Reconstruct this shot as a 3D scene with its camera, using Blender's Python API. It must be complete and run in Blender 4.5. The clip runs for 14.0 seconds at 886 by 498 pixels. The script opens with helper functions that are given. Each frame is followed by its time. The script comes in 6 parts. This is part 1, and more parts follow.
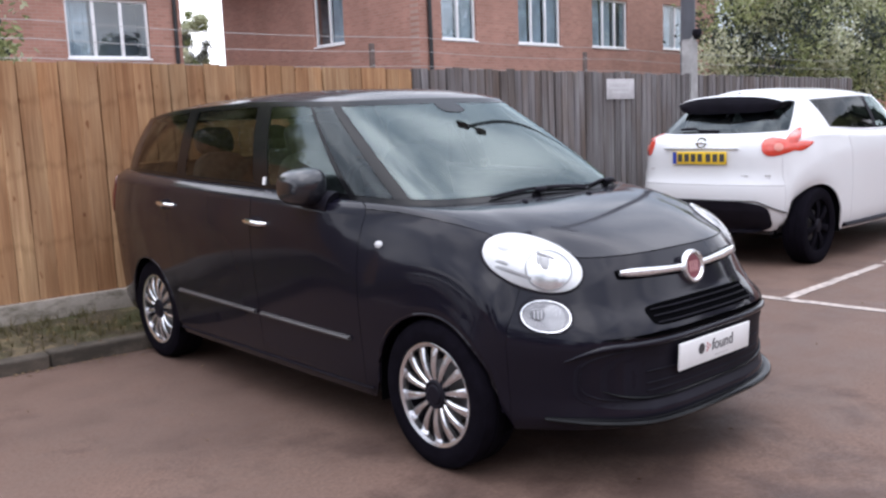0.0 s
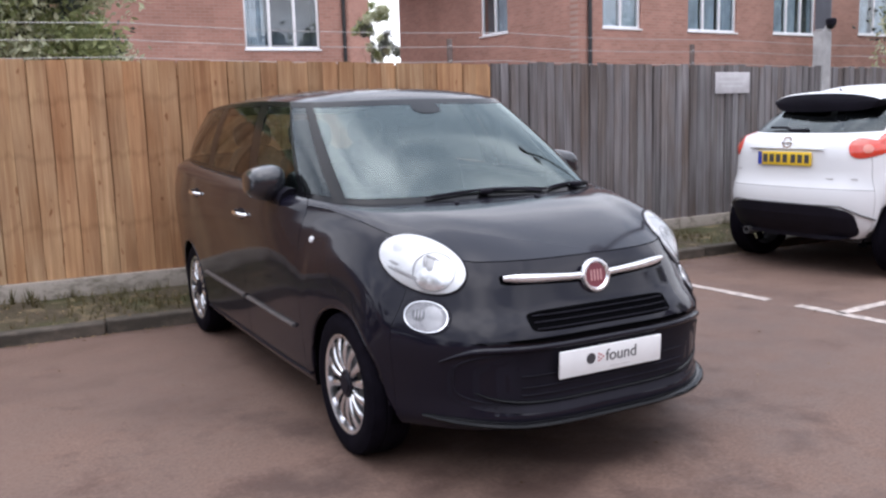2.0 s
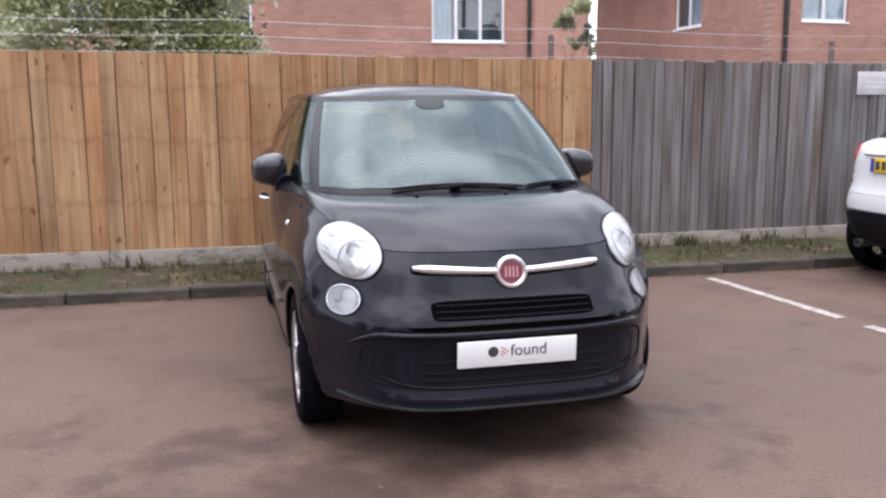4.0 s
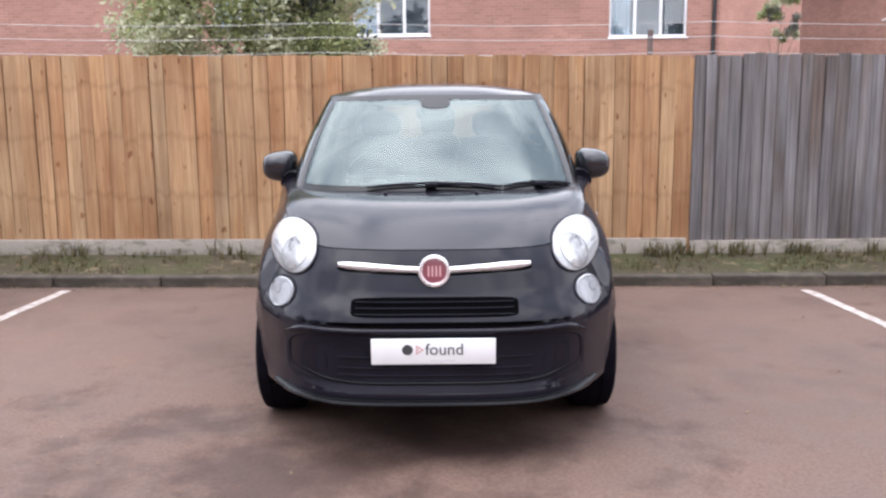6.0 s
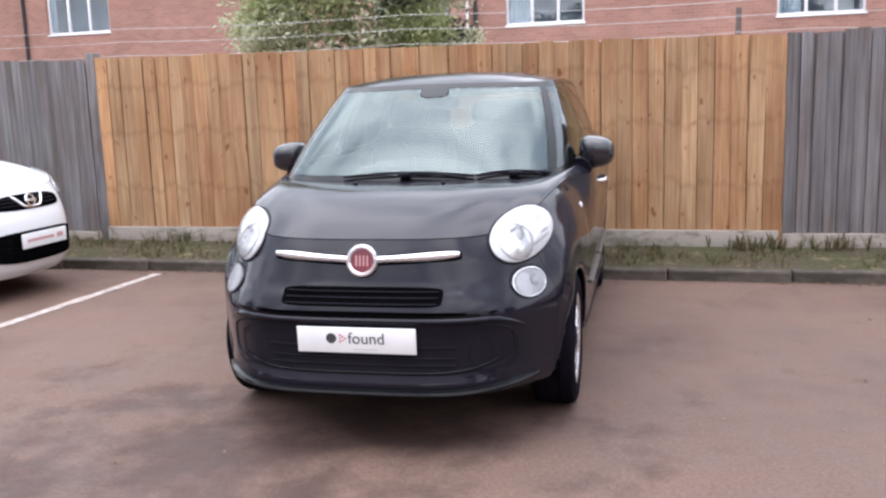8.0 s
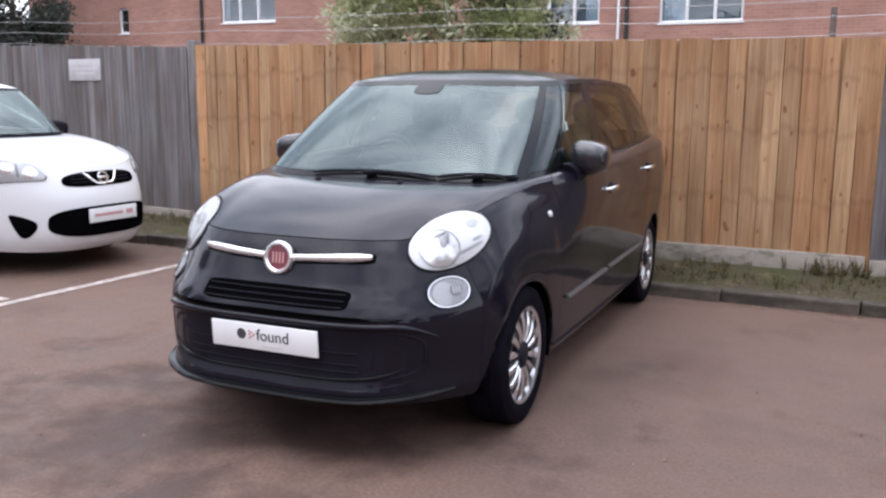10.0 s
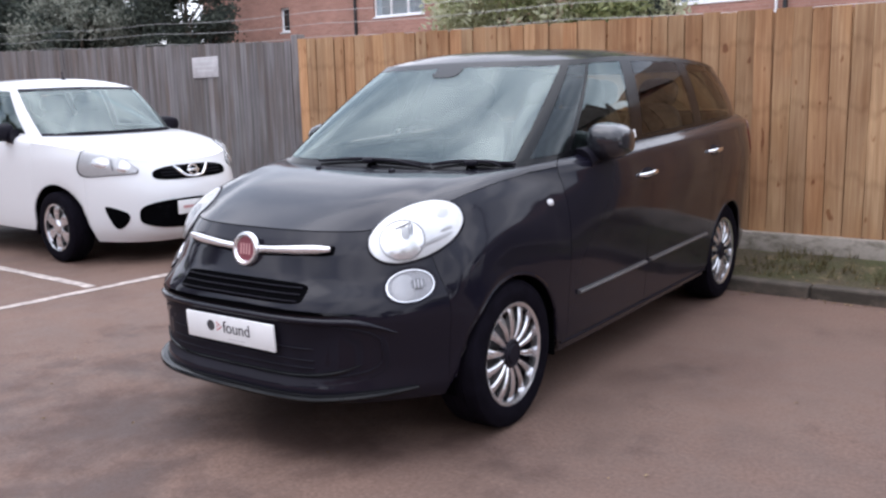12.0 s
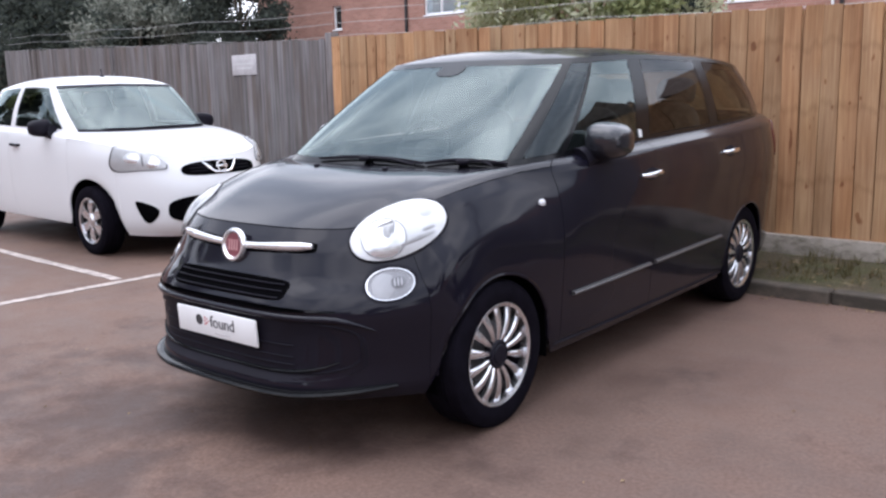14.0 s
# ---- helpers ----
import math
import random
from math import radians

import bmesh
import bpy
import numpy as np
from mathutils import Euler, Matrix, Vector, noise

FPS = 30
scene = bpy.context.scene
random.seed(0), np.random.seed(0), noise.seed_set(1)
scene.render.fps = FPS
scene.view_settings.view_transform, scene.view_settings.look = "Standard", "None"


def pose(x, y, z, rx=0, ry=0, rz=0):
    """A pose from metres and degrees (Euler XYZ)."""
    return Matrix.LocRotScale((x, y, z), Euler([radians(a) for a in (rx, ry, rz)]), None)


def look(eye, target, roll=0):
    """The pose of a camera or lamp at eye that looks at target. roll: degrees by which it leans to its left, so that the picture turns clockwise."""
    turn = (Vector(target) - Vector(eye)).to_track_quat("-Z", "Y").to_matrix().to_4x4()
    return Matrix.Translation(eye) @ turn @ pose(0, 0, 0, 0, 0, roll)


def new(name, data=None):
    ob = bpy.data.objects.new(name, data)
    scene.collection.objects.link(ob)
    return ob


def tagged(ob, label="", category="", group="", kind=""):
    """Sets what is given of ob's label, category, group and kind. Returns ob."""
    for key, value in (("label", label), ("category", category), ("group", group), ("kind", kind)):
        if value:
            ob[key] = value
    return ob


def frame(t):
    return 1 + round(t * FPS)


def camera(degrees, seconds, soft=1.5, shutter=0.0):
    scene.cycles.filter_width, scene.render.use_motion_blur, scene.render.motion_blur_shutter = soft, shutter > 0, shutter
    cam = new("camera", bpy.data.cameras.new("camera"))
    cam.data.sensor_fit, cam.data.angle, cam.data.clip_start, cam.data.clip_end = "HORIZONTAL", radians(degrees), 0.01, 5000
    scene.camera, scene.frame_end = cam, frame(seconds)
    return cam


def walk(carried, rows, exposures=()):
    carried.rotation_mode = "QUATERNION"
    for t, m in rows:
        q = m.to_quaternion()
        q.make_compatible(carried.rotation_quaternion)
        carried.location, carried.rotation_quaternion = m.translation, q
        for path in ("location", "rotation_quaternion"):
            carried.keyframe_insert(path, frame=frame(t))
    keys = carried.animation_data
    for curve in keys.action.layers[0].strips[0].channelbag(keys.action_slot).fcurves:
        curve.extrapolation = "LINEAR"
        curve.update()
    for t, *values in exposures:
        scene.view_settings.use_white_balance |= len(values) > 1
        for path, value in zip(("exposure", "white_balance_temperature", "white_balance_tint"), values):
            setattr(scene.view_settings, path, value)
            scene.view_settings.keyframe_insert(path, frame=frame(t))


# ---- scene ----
cam = camera(53.3, 14.0, soft=2.4)
PATH = [
    (0, (-3.077, -1.976, 1.422), (-1.773, -0.488, 1.133), -2.3),
    (0.5, (-2.864, -2.133, 1.444), (-1.646, -0.579, 1.131), -2.3),
    (1, (-2.673, -2.428, 1.449), (-1.544, -0.807, 1.141), -2.2),
    (1.5, (-2.457, -2.636, 1.447), (-1.412, -0.956, 1.154), -2.2),
    (2, (-2.189, -2.771, 1.457), (-1.251, -1.031, 1.153), -1.7),
    (2.5, (-1.94, -2.961, 1.459), (-1.106, -1.169, 1.156), -1.1),
    (3, (-1.714, -3.145, 1.462), (-1.011, -1.298, 1.154), -0.6),
    (3.2, (-1.615, -3.21, 1.457), (-0.954, -1.348, 1.149), -0.8),
    (5.3, (-0.361, -3.479, 1.459), (-0.173, -1.514, 1.135), -0.3),
    (5.5, (-0.265, -3.491, 1.447), (-0.116, -1.522, 1.127), -0.9),
    (6, (0.04, -3.565, 1.462), (0.038, -1.59, 1.146), -0.5),
    (6.5, (0.269, -3.553, 1.443), (0.175, -1.579, 1.134), -1.3),
    (7, (0.531, -3.478, 1.46), (0.346, -1.514, 1.134), -1.2),
    (7.5, (0.841, -3.462, 1.443), (0.539, -1.51, 1.131), -1.6),
    (8, (1.124, -3.423, 1.438), (0.687, -1.499, 1.108), -1.8),
    (8.2, (1.229, -3.37, 1.424), (0.76, -1.453, 1.097), -2.1),
    (10.3, (2.199, -2.857, 1.437), (1.328, -1.089, 1.095), -0.9),
    (10.5, (2.306, -2.804, 1.428), (1.39, -1.059, 1.086), -2.0),
    (11, (2.514, -2.665, 1.412), (1.481, -0.983, 1.089), -0.4),
    (11.5, (2.601, -2.495, 1.402), (1.523, -0.847, 1.053), -0.8),
    (12, (2.657, -2.355, 1.403), (1.511, -0.755, 1.047), -1.5),
    (12.5, (2.77, -2.235, 1.402), (1.563, -0.684, 1.034), -2.0),
    (13, (2.857, -2.178, 1.398), (1.628, -0.637, 1.058), -1.4),
    (13.5, (2.873, -2.165, 1.398), (1.644, -0.627, 1.05), -1.8),
    (14, (2.878, -2.179, 1.4), (1.632, -0.656, 1.042), -1.3),
]
# the clip's own exposure and white balance: seconds, stops, kelvin, tint
LIGHT = [(0.0, 0.13, 6120), (1.5, 0.14, 6120), (3.0, 0.20, 6190), (5.5, 0.58, 6240), (6.5, 0.63, 6240), (8.0, 0.55, 6200), (10.5, 0.20, 6110), (12.0, 0.21, 6070), (14.0, 0.23, 6060)]
walk(cam, [(t, look(eye, target, roll)) for t, eye, target, roll in PATH], [(t, stops, kelvin, 16) for t, stops, kelvin in LIGHT])

# ---- world, sun, exposure ----
world = bpy.data.worlds.new("overcast_sky")
scene.world = world
world.use_nodes = True
wn, wl = world.node_tree.nodes, world.node_tree.links
wn.clear()
sky = wn.new("ShaderNodeTexSky")
sky.sky_type, sky.sun_disc = "NISHITA", False
sky.sun_elevation, sky.sun_rotation = radians(67), radians(214)
sky_bg = wn.new("ShaderNodeBackground")
sky_bg.inputs["Strength"].default_value = 0.10
wl.new(sky.outputs["Color"], sky_bg.inputs["Color"])
coord = wn.new("ShaderNodeTexCoord")
cloud = wn.new("ShaderNodeTexNoise")
cloud.inputs["Scale"].default_value, cloud.inputs["Detail"].default_value = 3.4, 6.0
cloud.inputs["Distortion"].default_value = 0.5
wl.new(coord.outputs["Generated"], cloud.inputs["Vector"])
cloud_ramp = wn.new("ShaderNodeValToRGB")
cloud_ramp.color_ramp.elements[0].position, cloud_ramp.color_ramp.elements[0].color = 0.37, (0.45, 0.50, 0.56, 1)
cloud_ramp.color_ramp.elements[1].position, cloud_ramp.color_ramp.elements[1].color = 0.63, (1.14, 1.15, 1.16, 1)
wl.new(cloud.outputs["Fac"], cloud_ramp.inputs["Fac"])
cloud_bg = wn.new("ShaderNodeBackground")
cloud_bg.inputs["Strength"].default_value = 2.0
# an overcast sky is about three times as bright overhead as at the horizon
up = wn.new("ShaderNodeSeparateXYZ")
wl.new(coord.outputs["Generated"], up.inputs["Vector"])
above = wn.new("ShaderNodeMath")
above.operation, above.inputs[1].default_value = "MAXIMUM", 0.0
wl.new(up.outputs["Z"], above.inputs[0])
steep = wn.new("ShaderNodeMath")
steep.operation, steep.inputs[1].default_value = "POWER", 3.0
wl.new(above.outputs[0], steep.inputs[0])
lift = wn.new("ShaderNodeMath")
lift.operation, lift.inputs[1].default_value, lift.inputs[2].default_value = "MULTIPLY_ADD", 1.1, 1.06
wl.new(steep.outputs[0], lift.inputs[0])
grade = wn.new("ShaderNodeVectorMath")
grade.operation = "SCALE"
wl.new(cloud_ramp.outputs["Color"], grade.inputs[0])
wl.new(lift.outputs[0], grade.inputs["Scale"])
wl.new(grade.outputs[0], cloud_bg.inputs["Color"])
sky_mix = wn.new("ShaderNodeMixShader")
sky_mix.inputs["Fac"].default_value = 0.82
wl.new(sky_bg.outputs["Background"], sky_mix.inputs[1])
wl.new(cloud_bg.outputs["Background"], sky_mix.inputs[2])
sky_out = wn.new("ShaderNodeOutputWorld")
wl.new(sky_mix.outputs["Shader"], sky_out.inputs["Surface"])

sun_data = bpy.data.lights.new("sun", "SUN")
sun_data.energy, sun_data.angle, sun_data.color = 0.6, radians(60), (1.0, 0.96, 0.9)
sun = new("sun", sun_data)
sun.matrix_world = look((-3, -4.5, 13), (0, 0, 0))


# ---- materials ----
def shader(name):
    m = bpy.data.materials.new(name)
    m.use_nodes = True
    return m, m.node_tree.nodes, m.node_tree.links, m.node_tree.nodes["Principled BSDF"]


def noise_node(n, l, scale, detail=4.0, rough=0.55, stretch=None, space="Object"):
    tc = n.new("ShaderNodeTexCoord")
    src = tc.outputs[space]
    if stretch:
        mp = n.new("ShaderNodeMapping")
        mp.inputs["Scale"].default_value = stretch
        l.new(src, mp.inputs["Vector"])
        src = mp.outputs["Vector"]
    nt = n.new("ShaderNodeTexNoise")
    nt.inputs["Scale"].default_value, nt.inputs["Detail"].default_value, nt.inputs["Roughness"].default_value = scale, detail, rough
    l.new(src, nt.inputs["Vector"])
    return nt.outputs["Fac"]


def ramp(n, l, fac, *stops):
    r = n.new("ShaderNodeValToRGB")
    e = r.color_ramp.elements
    while len(e) < len(stops):
        e.new(0.5)
    for k, (p, c) in enumerate(stops):
        e[k].position, e[k].color = p, (*c, 1)
    l.new(fac, r.inputs["Fac"])
    return r.outputs["Color"]


def mixed(n, l, a, b, fac, mode="MULTIPLY"):
    m = n.new("ShaderNodeMix")
    m.data_type, m.blend_type = "RGBA", mode
    for sock, v in ((m.inputs["Factor"], fac), (m.inputs[6], a), (m.inputs[7], b)):
        if isinstance(v, (int, float)):
            sock.default_value = v
        elif isinstance(v, tuple):
            sock.default_value = (*v, 1)
        else:
            l.new(v, sock)
    return m.outputs[2]


def bump(n, l, p, fac, strength, distance):
    b = n.new("ShaderNodeBump")
    b.inputs["Strength"].default_value, b.inputs["Distance"].default_value = strength, distance
    l.new(fac, b.inputs["Height"])
    l.new(b.outputs["Normal"], p.inputs["Normal"])


def simple(name, color, rough=0.5, metal=0.0, vary=0.25, scale=9.0, coat=0.0, bumpy=0.0, spec=0.5):
    m, n, l, p = shader(name)
    f = noise_node(n, l, scale, 5)
    lo, hi = tuple(c * (1 - vary) for c in color), tuple(min(1.0, c * (1 + vary)) for c in color)
    l.new(ramp(n, l, f, (0.3, lo), (0.7, hi)), p.inputs["Base Color"])
    p.inputs["Roughness"].default_value, p.inputs["Metallic"].default_value = rough, metal
    p.inputs["Coat Weight"].default_value, p.inputs["Coat Roughness"].default_value = coat, 0.04
    p.inputs["Specular IOR Level"].default_value = spec
    if bumpy:
        bump(n, l, p, noise_node(n, l, scale * 9, 4), bumpy, 0.004)
    return m


def paint(name, color, flake=0.0, rough=0.35, dust=0.05, coat=0.75, ior=1.5):
    """Car paint: a base coat with faint dust under a clear coat."""
    m, n, l, p = shader(name)
    f = noise_node(n, l, 3.0, 6)
    l.new(ramp(n, l, f, (0.35, color), (0.75, tuple(min(1, c + dust * 0.25) for c in color))), p.inputs["Base Color"])
    p.inputs["Metallic"].default_value, p.inputs["Roughness"].default_value = flake, rough
    p.inputs["Coat Weight"].default_value, p.inputs["Specular IOR Level"].default_value = coat, 0.05
    p.inputs["Coat IOR"].default_value = ior
    cr = ramp(n, l, noise_node(n, l, 5.0, 5), (0.3, (0.06,) * 3), (0.8, (0.12,) * 3))
    l.new(cr, p.inputs["Coat Roughness"])
    return m


def glass(name, tint, gloss_rough=0.01, ior=1.5, shine=(1, 1, 1)):
    """Thin sheet glass: see-through tint with a Fresnel gloss."""
    m, n, l, p = shader(name)
    n.remove(p)
    tr, gl, fr, mx = n.new("ShaderNodeBsdfTransparent"), n.new("ShaderNodeBsdfGlossy"), n.new("ShaderNodeFresnel"), n.new("ShaderNodeMixShader")
    tr.inputs["Color"].default_value = (*tint, 1)
    gl.inputs["Roughness"].default_value = gloss_rough
    gl.inputs["Color"].default_value = (*shine, 1)
    fr.inputs["IOR"].default_value = ior
    l.new(fr.outputs["Fac"], mx.inputs["Fac"])
    l.new(tr.outputs["BSDF"], mx.inputs[1])
    l.new(gl.outputs["BSDF"], mx.inputs[2])
    l.new(mx.outputs["Shader"], n["Material Output"].inputs["Surface"])
    return m


def pane_glass(name, tint, f0):
    """Window glass with two faces: the same gloss from either side, rising at a glancing angle."""
    m, n, l, p = shader(name)
    n.remove(p)
    tr, gl, lw, mx = n.new("ShaderNodeBsdfTransparent"), n.new("ShaderNodeBsdfGlossy"), n.new("ShaderNodeLayerWeight"), n.new("ShaderNodeMixShader")
    tr.inputs["Color"].default_value = (*tint, 1)
    gl.inputs["Roughness"].default_value = 0.01
    lw.inputs["Blend"].default_value = 0.5
    pw, ad = n.new("ShaderNodeMath"), n.new("ShaderNodeMath")
    pw.operation, pw.inputs[1].default_value = "POWER", 5.0
    ad.operation, ad.inputs[1].default_value, ad.inputs[2].default_value = "MULTIPLY_ADD", 1 - f0, f0
    l.new(lw.outputs["Facing"], pw.inputs[0])
    l.new(pw.outputs[0], ad.inputs[0])
    l.new(ad.outputs[0], mx.inputs["Fac"])
    l.new(tr.outputs["BSDF"], mx.inputs[1])
    l.new(gl.outputs["BSDF"], mx.inputs[2])
    l.new(mx.outputs["Shader"], n["Material Output"].inputs["Surface"])
    return m


def asphalt_material():
    m, n, l, p = shader("asphalt")
    fine, mid, big = noise_node(n, l, 55, 6, 0.7), noise_node(n, l, 2.3, 7, 0.62), noise_node(n, l, 0.32, 5)
    c = ramp(n, l, fine, (0.3, (0.092, 0.053, 0.039)), (0.72, (0.174, 0.110, 0.085)))
    c = mixed(n, l, c, ramp(n, l, mid, (0.30, (0.74, 0.71, 0.70)), (0.45, (0.93, 0.93, 0.93)), (0.75, (1.10, 1.09, 1.08))), 1.0)
    c = mixed(n, l, c, ramp(n, l, big, (0.3, (0.78, 0.78, 0.8)), (0.7, (1.1, 1.08, 1.05))), 1.0)
    c = mixed(n, l, c, ramp(n, l, noise_node(n, l, 0.85, 6, 0.6), (0.34, (0.80, 0.77, 0.77)), (0.47, (1, 1, 1))), 1.0)
    # oil and drip stains where cars stand nose out
    tc, far = n.new("ShaderNodeTexCoord"), n.new("ShaderNodeVectorMath")
    far.operation, far.inputs[1].default_value = "DISTANCE", (-0.5, -0.1, 0.0)
    l.new(tc.outputs["Object"], far.inputs[0])
    reach = n.new("ShaderNodeMapRange")
    for k, v in (("From Min", 0.5), ("From Max", 2.3), ("To Min", 0.19), ("To Max", 0.0)):
        reach.inputs[k].default_value = v
    l.new(far.outputs["Value"], reach.inputs["Value"])
    spill = n.new("ShaderNodeMath")
    spill.operation = "SUBTRACT"
    l.new(noise_node(n, l, 2.0, 7, 0.65), spill.inputs[0])
    l.new(reach.outputs[0], spill.inputs[1])
    c = mixed(n, l, c, ramp(n, l, spill.outputs[0], (0.27, (0.55, 0.50, 0.50)), (0.42, (1, 1, 1))), 1.0)
    l.new(c, p.inputs["Base Color"])
    l.new(ramp(n, l, mid, (0.3, (0.55,) * 3), (0.6, (0.85,) * 3)), p.inputs["Roughness"])
    bump(n, l, p, fine, 0.5, 0.006)
    return m


def timber(name, dark, light, knots=True, grain=1.0, spread=0.16, rows=0.0, tint=1.0):
    """Sawn vertical boards: long grain, knots, and a shade of its own for each board."""
    m, n, l, p = shader(name)
    oi = n.new("ShaderNodeObjectInfo")
    tc = n.new("ShaderNodeTexCoord")
    add = n.new("ShaderNodeVectorMath")
    mul = n.new("ShaderNodeMath")
    mul.operation, mul.inputs[1].default_value = "MULTIPLY", 37.0
    l.new(oi.outputs["Random"], mul.inputs[0])
    l.new(tc.outputs["Object"], add.inputs[0])
    l.new(mul.outputs[0], add.inputs[1])

    def at(scale, stretch, detail=4.0):
        mp, nt = n.new("ShaderNodeMapping"), n.new("ShaderNodeTexNoise")
        mp.inputs["Scale"].default_value = stretch
        nt.inputs["Scale"].default_value, nt.inputs["Detail"].default_value = scale, detail
        l.new(add.outputs[0], mp.inputs["Vector"])
        l.new(mp.outputs["Vector"], nt.inputs["Vector"])
        return nt.outputs["Fac"]
    streak, stain = at(5.0, (7, 7, 0.35), 5), at(1.3, (1.8, 1.8, 0.9), 5)
    c = ramp(n, l, streak, (0.25, dark), (0.72, light))
    c = mixed(n, l, c, ramp(n, l, stain, (0.3, (0.70, 0.60, 0.52)), (0.50, (0.98, 0.97, 0.96)), (0.70, (1.20, 1.19, 1.16))), 1.0)
    c = mixed(n, l, c, ramp(n, l, oi.outputs["Random"], (0.0, (1 - spread, 1 - spread * 1.05, 1 - spread * 1.1)), (1.0, (1 + spread * 0.6,) * 3)), 1.0)
    turn = n.new("ShaderNodeMath")
    turn.operation, turn.inputs[1].default_value = "FRACT", 0.0
    l.new(mul.outputs[0], turn.inputs[0])
    c = mixed(n, l, c, ramp(n, l, turn.outputs[0], (0.0, (1.07, 0.95, 0.86)), (0.45, (1.0, 0.99, 0.98)), (1.0, (0.97, 1.03, 1.07))), tint)
    fine, hue = at(26.0, (6, 6, 0.25), 3), at(2.6, (1.2, 1.2, 0.7), 6)
    c = mixed(n, l, c, ramp(n, l, fine, (0.32, (0.84, 0.81, 0.78)), (0.68, (1.10, 1.10, 1.09))), 1.0)
    c = mixed(n, l, c, ramp(n, l, hue, (0.36, (0.90, 0.82, 0.74)), (0.52, (1.0, 1.0, 1.0)), (0.66, (1.10, 1.13, 1.10))), 1.0)
    if knots:
        kn = at(11.0, (1.5, 1.5, 1.1), 1.5)
        c = mixed(n, l, c, ramp(n, l, kn, (0.685, (1, 1, 1)), (0.745, (0.58, 0.43, 0.33))), 1.0)
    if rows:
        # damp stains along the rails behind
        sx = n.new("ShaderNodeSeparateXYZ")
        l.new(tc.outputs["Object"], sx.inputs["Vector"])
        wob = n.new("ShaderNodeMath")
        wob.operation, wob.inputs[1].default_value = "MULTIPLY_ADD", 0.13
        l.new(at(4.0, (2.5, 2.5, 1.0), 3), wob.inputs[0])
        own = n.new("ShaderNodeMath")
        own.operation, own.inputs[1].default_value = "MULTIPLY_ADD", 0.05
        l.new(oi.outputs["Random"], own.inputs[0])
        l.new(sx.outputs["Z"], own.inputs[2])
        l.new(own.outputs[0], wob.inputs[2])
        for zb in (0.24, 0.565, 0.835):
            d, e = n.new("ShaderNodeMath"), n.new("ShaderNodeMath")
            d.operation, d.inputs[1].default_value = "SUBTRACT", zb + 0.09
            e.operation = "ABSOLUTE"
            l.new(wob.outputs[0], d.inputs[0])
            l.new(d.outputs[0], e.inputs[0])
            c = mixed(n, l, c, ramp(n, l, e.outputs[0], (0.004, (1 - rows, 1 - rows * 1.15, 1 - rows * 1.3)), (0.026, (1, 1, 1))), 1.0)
    l.new(c, p.inputs["Base Color"])
    p.inputs["Roughness"].default_value = 0.82
    bump(n, l, p, streak, 0.35 * grain, 0.004)
    return m


def brick_material():
    m, n, l, p = shader("red_brickwork")
    tc, bt = n.new("ShaderNodeTexCoord"), n.new("ShaderNodeTexBrick")
    mp = n.new("ShaderNodeMapping")
    mp.inputs["Rotation"].default_value = (radians(90), 0, 0)
    l.new(tc.outputs["Object"], mp.inputs["Vector"])
    l.new(mp.outputs["Vector"], bt.inputs["Vector"])
    bt.inputs["Scale"].default_value = 1.0
    bt.inputs["Brick Width"].default_value, bt.inputs["Row Height"].default_value = 0.225, 0.075
    bt.inputs["Mortar Size"].default_value = 0.006
    bt.inputs["Color1"].default_value, bt.inputs["Color2"].default_value = (0.338, 0.178, 0.138, 1), (0.420, 0.224, 0.176, 1)
    bt.inputs["Mortar"].default_value = (0.40, 0.275, 0.235, 1)
    c = mixed(n, l, bt.outputs["Color"], ramp(n, l, noise_node(n, l, 0.7, 6), (0.3, (0.8, 0.78, 0.76)), (0.7, (1.1, 1.08, 1.06))), 1.0)
    l.new(c, p.inputs["Base Color"])
    p.inputs["Roughness"].default_value = 0.9
    bump(n, l, p, bt.outputs["Fac"], -0.3, 0.006)
    return m


def soil_material():
    """Bare soil with patches of moss and dead grass."""
    m, n, l, p = shader("soil_and_moss")
    fine, patch = noise_node(n, l, 38, 6, 0.7), noise_node(n, l, 2.4, 6, 0.6)
    c = ramp(n, l, fine, (0.3, (0.040, 0.032, 0.022)), (0.7, (0.115, 0.092, 0.060)))
    moss = ramp(n, l, fine, (0.3, (0.030, 0.034, 0.014)), (0.7, (0.094, 0.100, 0.042)))
    c = mixed(n, l, c, moss, ramp(n, l, patch, (0.42, (0, 0, 0)), (0.60, (0.85, 0.85, 0.85))), "MIX")
    straw = ramp(n, l, noise_node(n, l, 5.5, 5, 0.6), (0.56, (0, 0, 0)), (0.68, (0.8, 0.8, 0.8)))
    c = mixed(n, l, c, (0.20, 0.155, 0.095), straw, "MIX")
    l.new(c, p.inputs["Base Color"])
    p.inputs["Roughness"].default_value = 0.95
    p.inputs["Specular IOR Level"].default_value = 0.2
    bump(n, l, p, fine, 0.9, 0.02)
    return m


def stained_concrete(name, pale, dirt, amount):
    """Cast concrete with algae and splash stains in ragged patches."""
    m, n, l, p = shader(name)
    fine = noise_node(n, l, 60, 5, 0.7)
    c = ramp(n, l, fine, (0.3, tuple(v * 0.82 for v in pale)), (0.7, pale))
    spots = ramp(n, l, noise_node(n, l, 3.2, 7, 0.68, (1.0, 1.0, 2.2)), (amount - 0.10, (1, 1, 1)), (amount + 0.06, (0, 0, 0)))
    c = mixed(n, l, c, dirt, spots, "MIX")
    l.new(c, p.inputs["Base Color"])
    p.inputs["Roughness"].default_value = 0.9
    bump(n, l, p, fine, 0.4, 0.004)
    return m


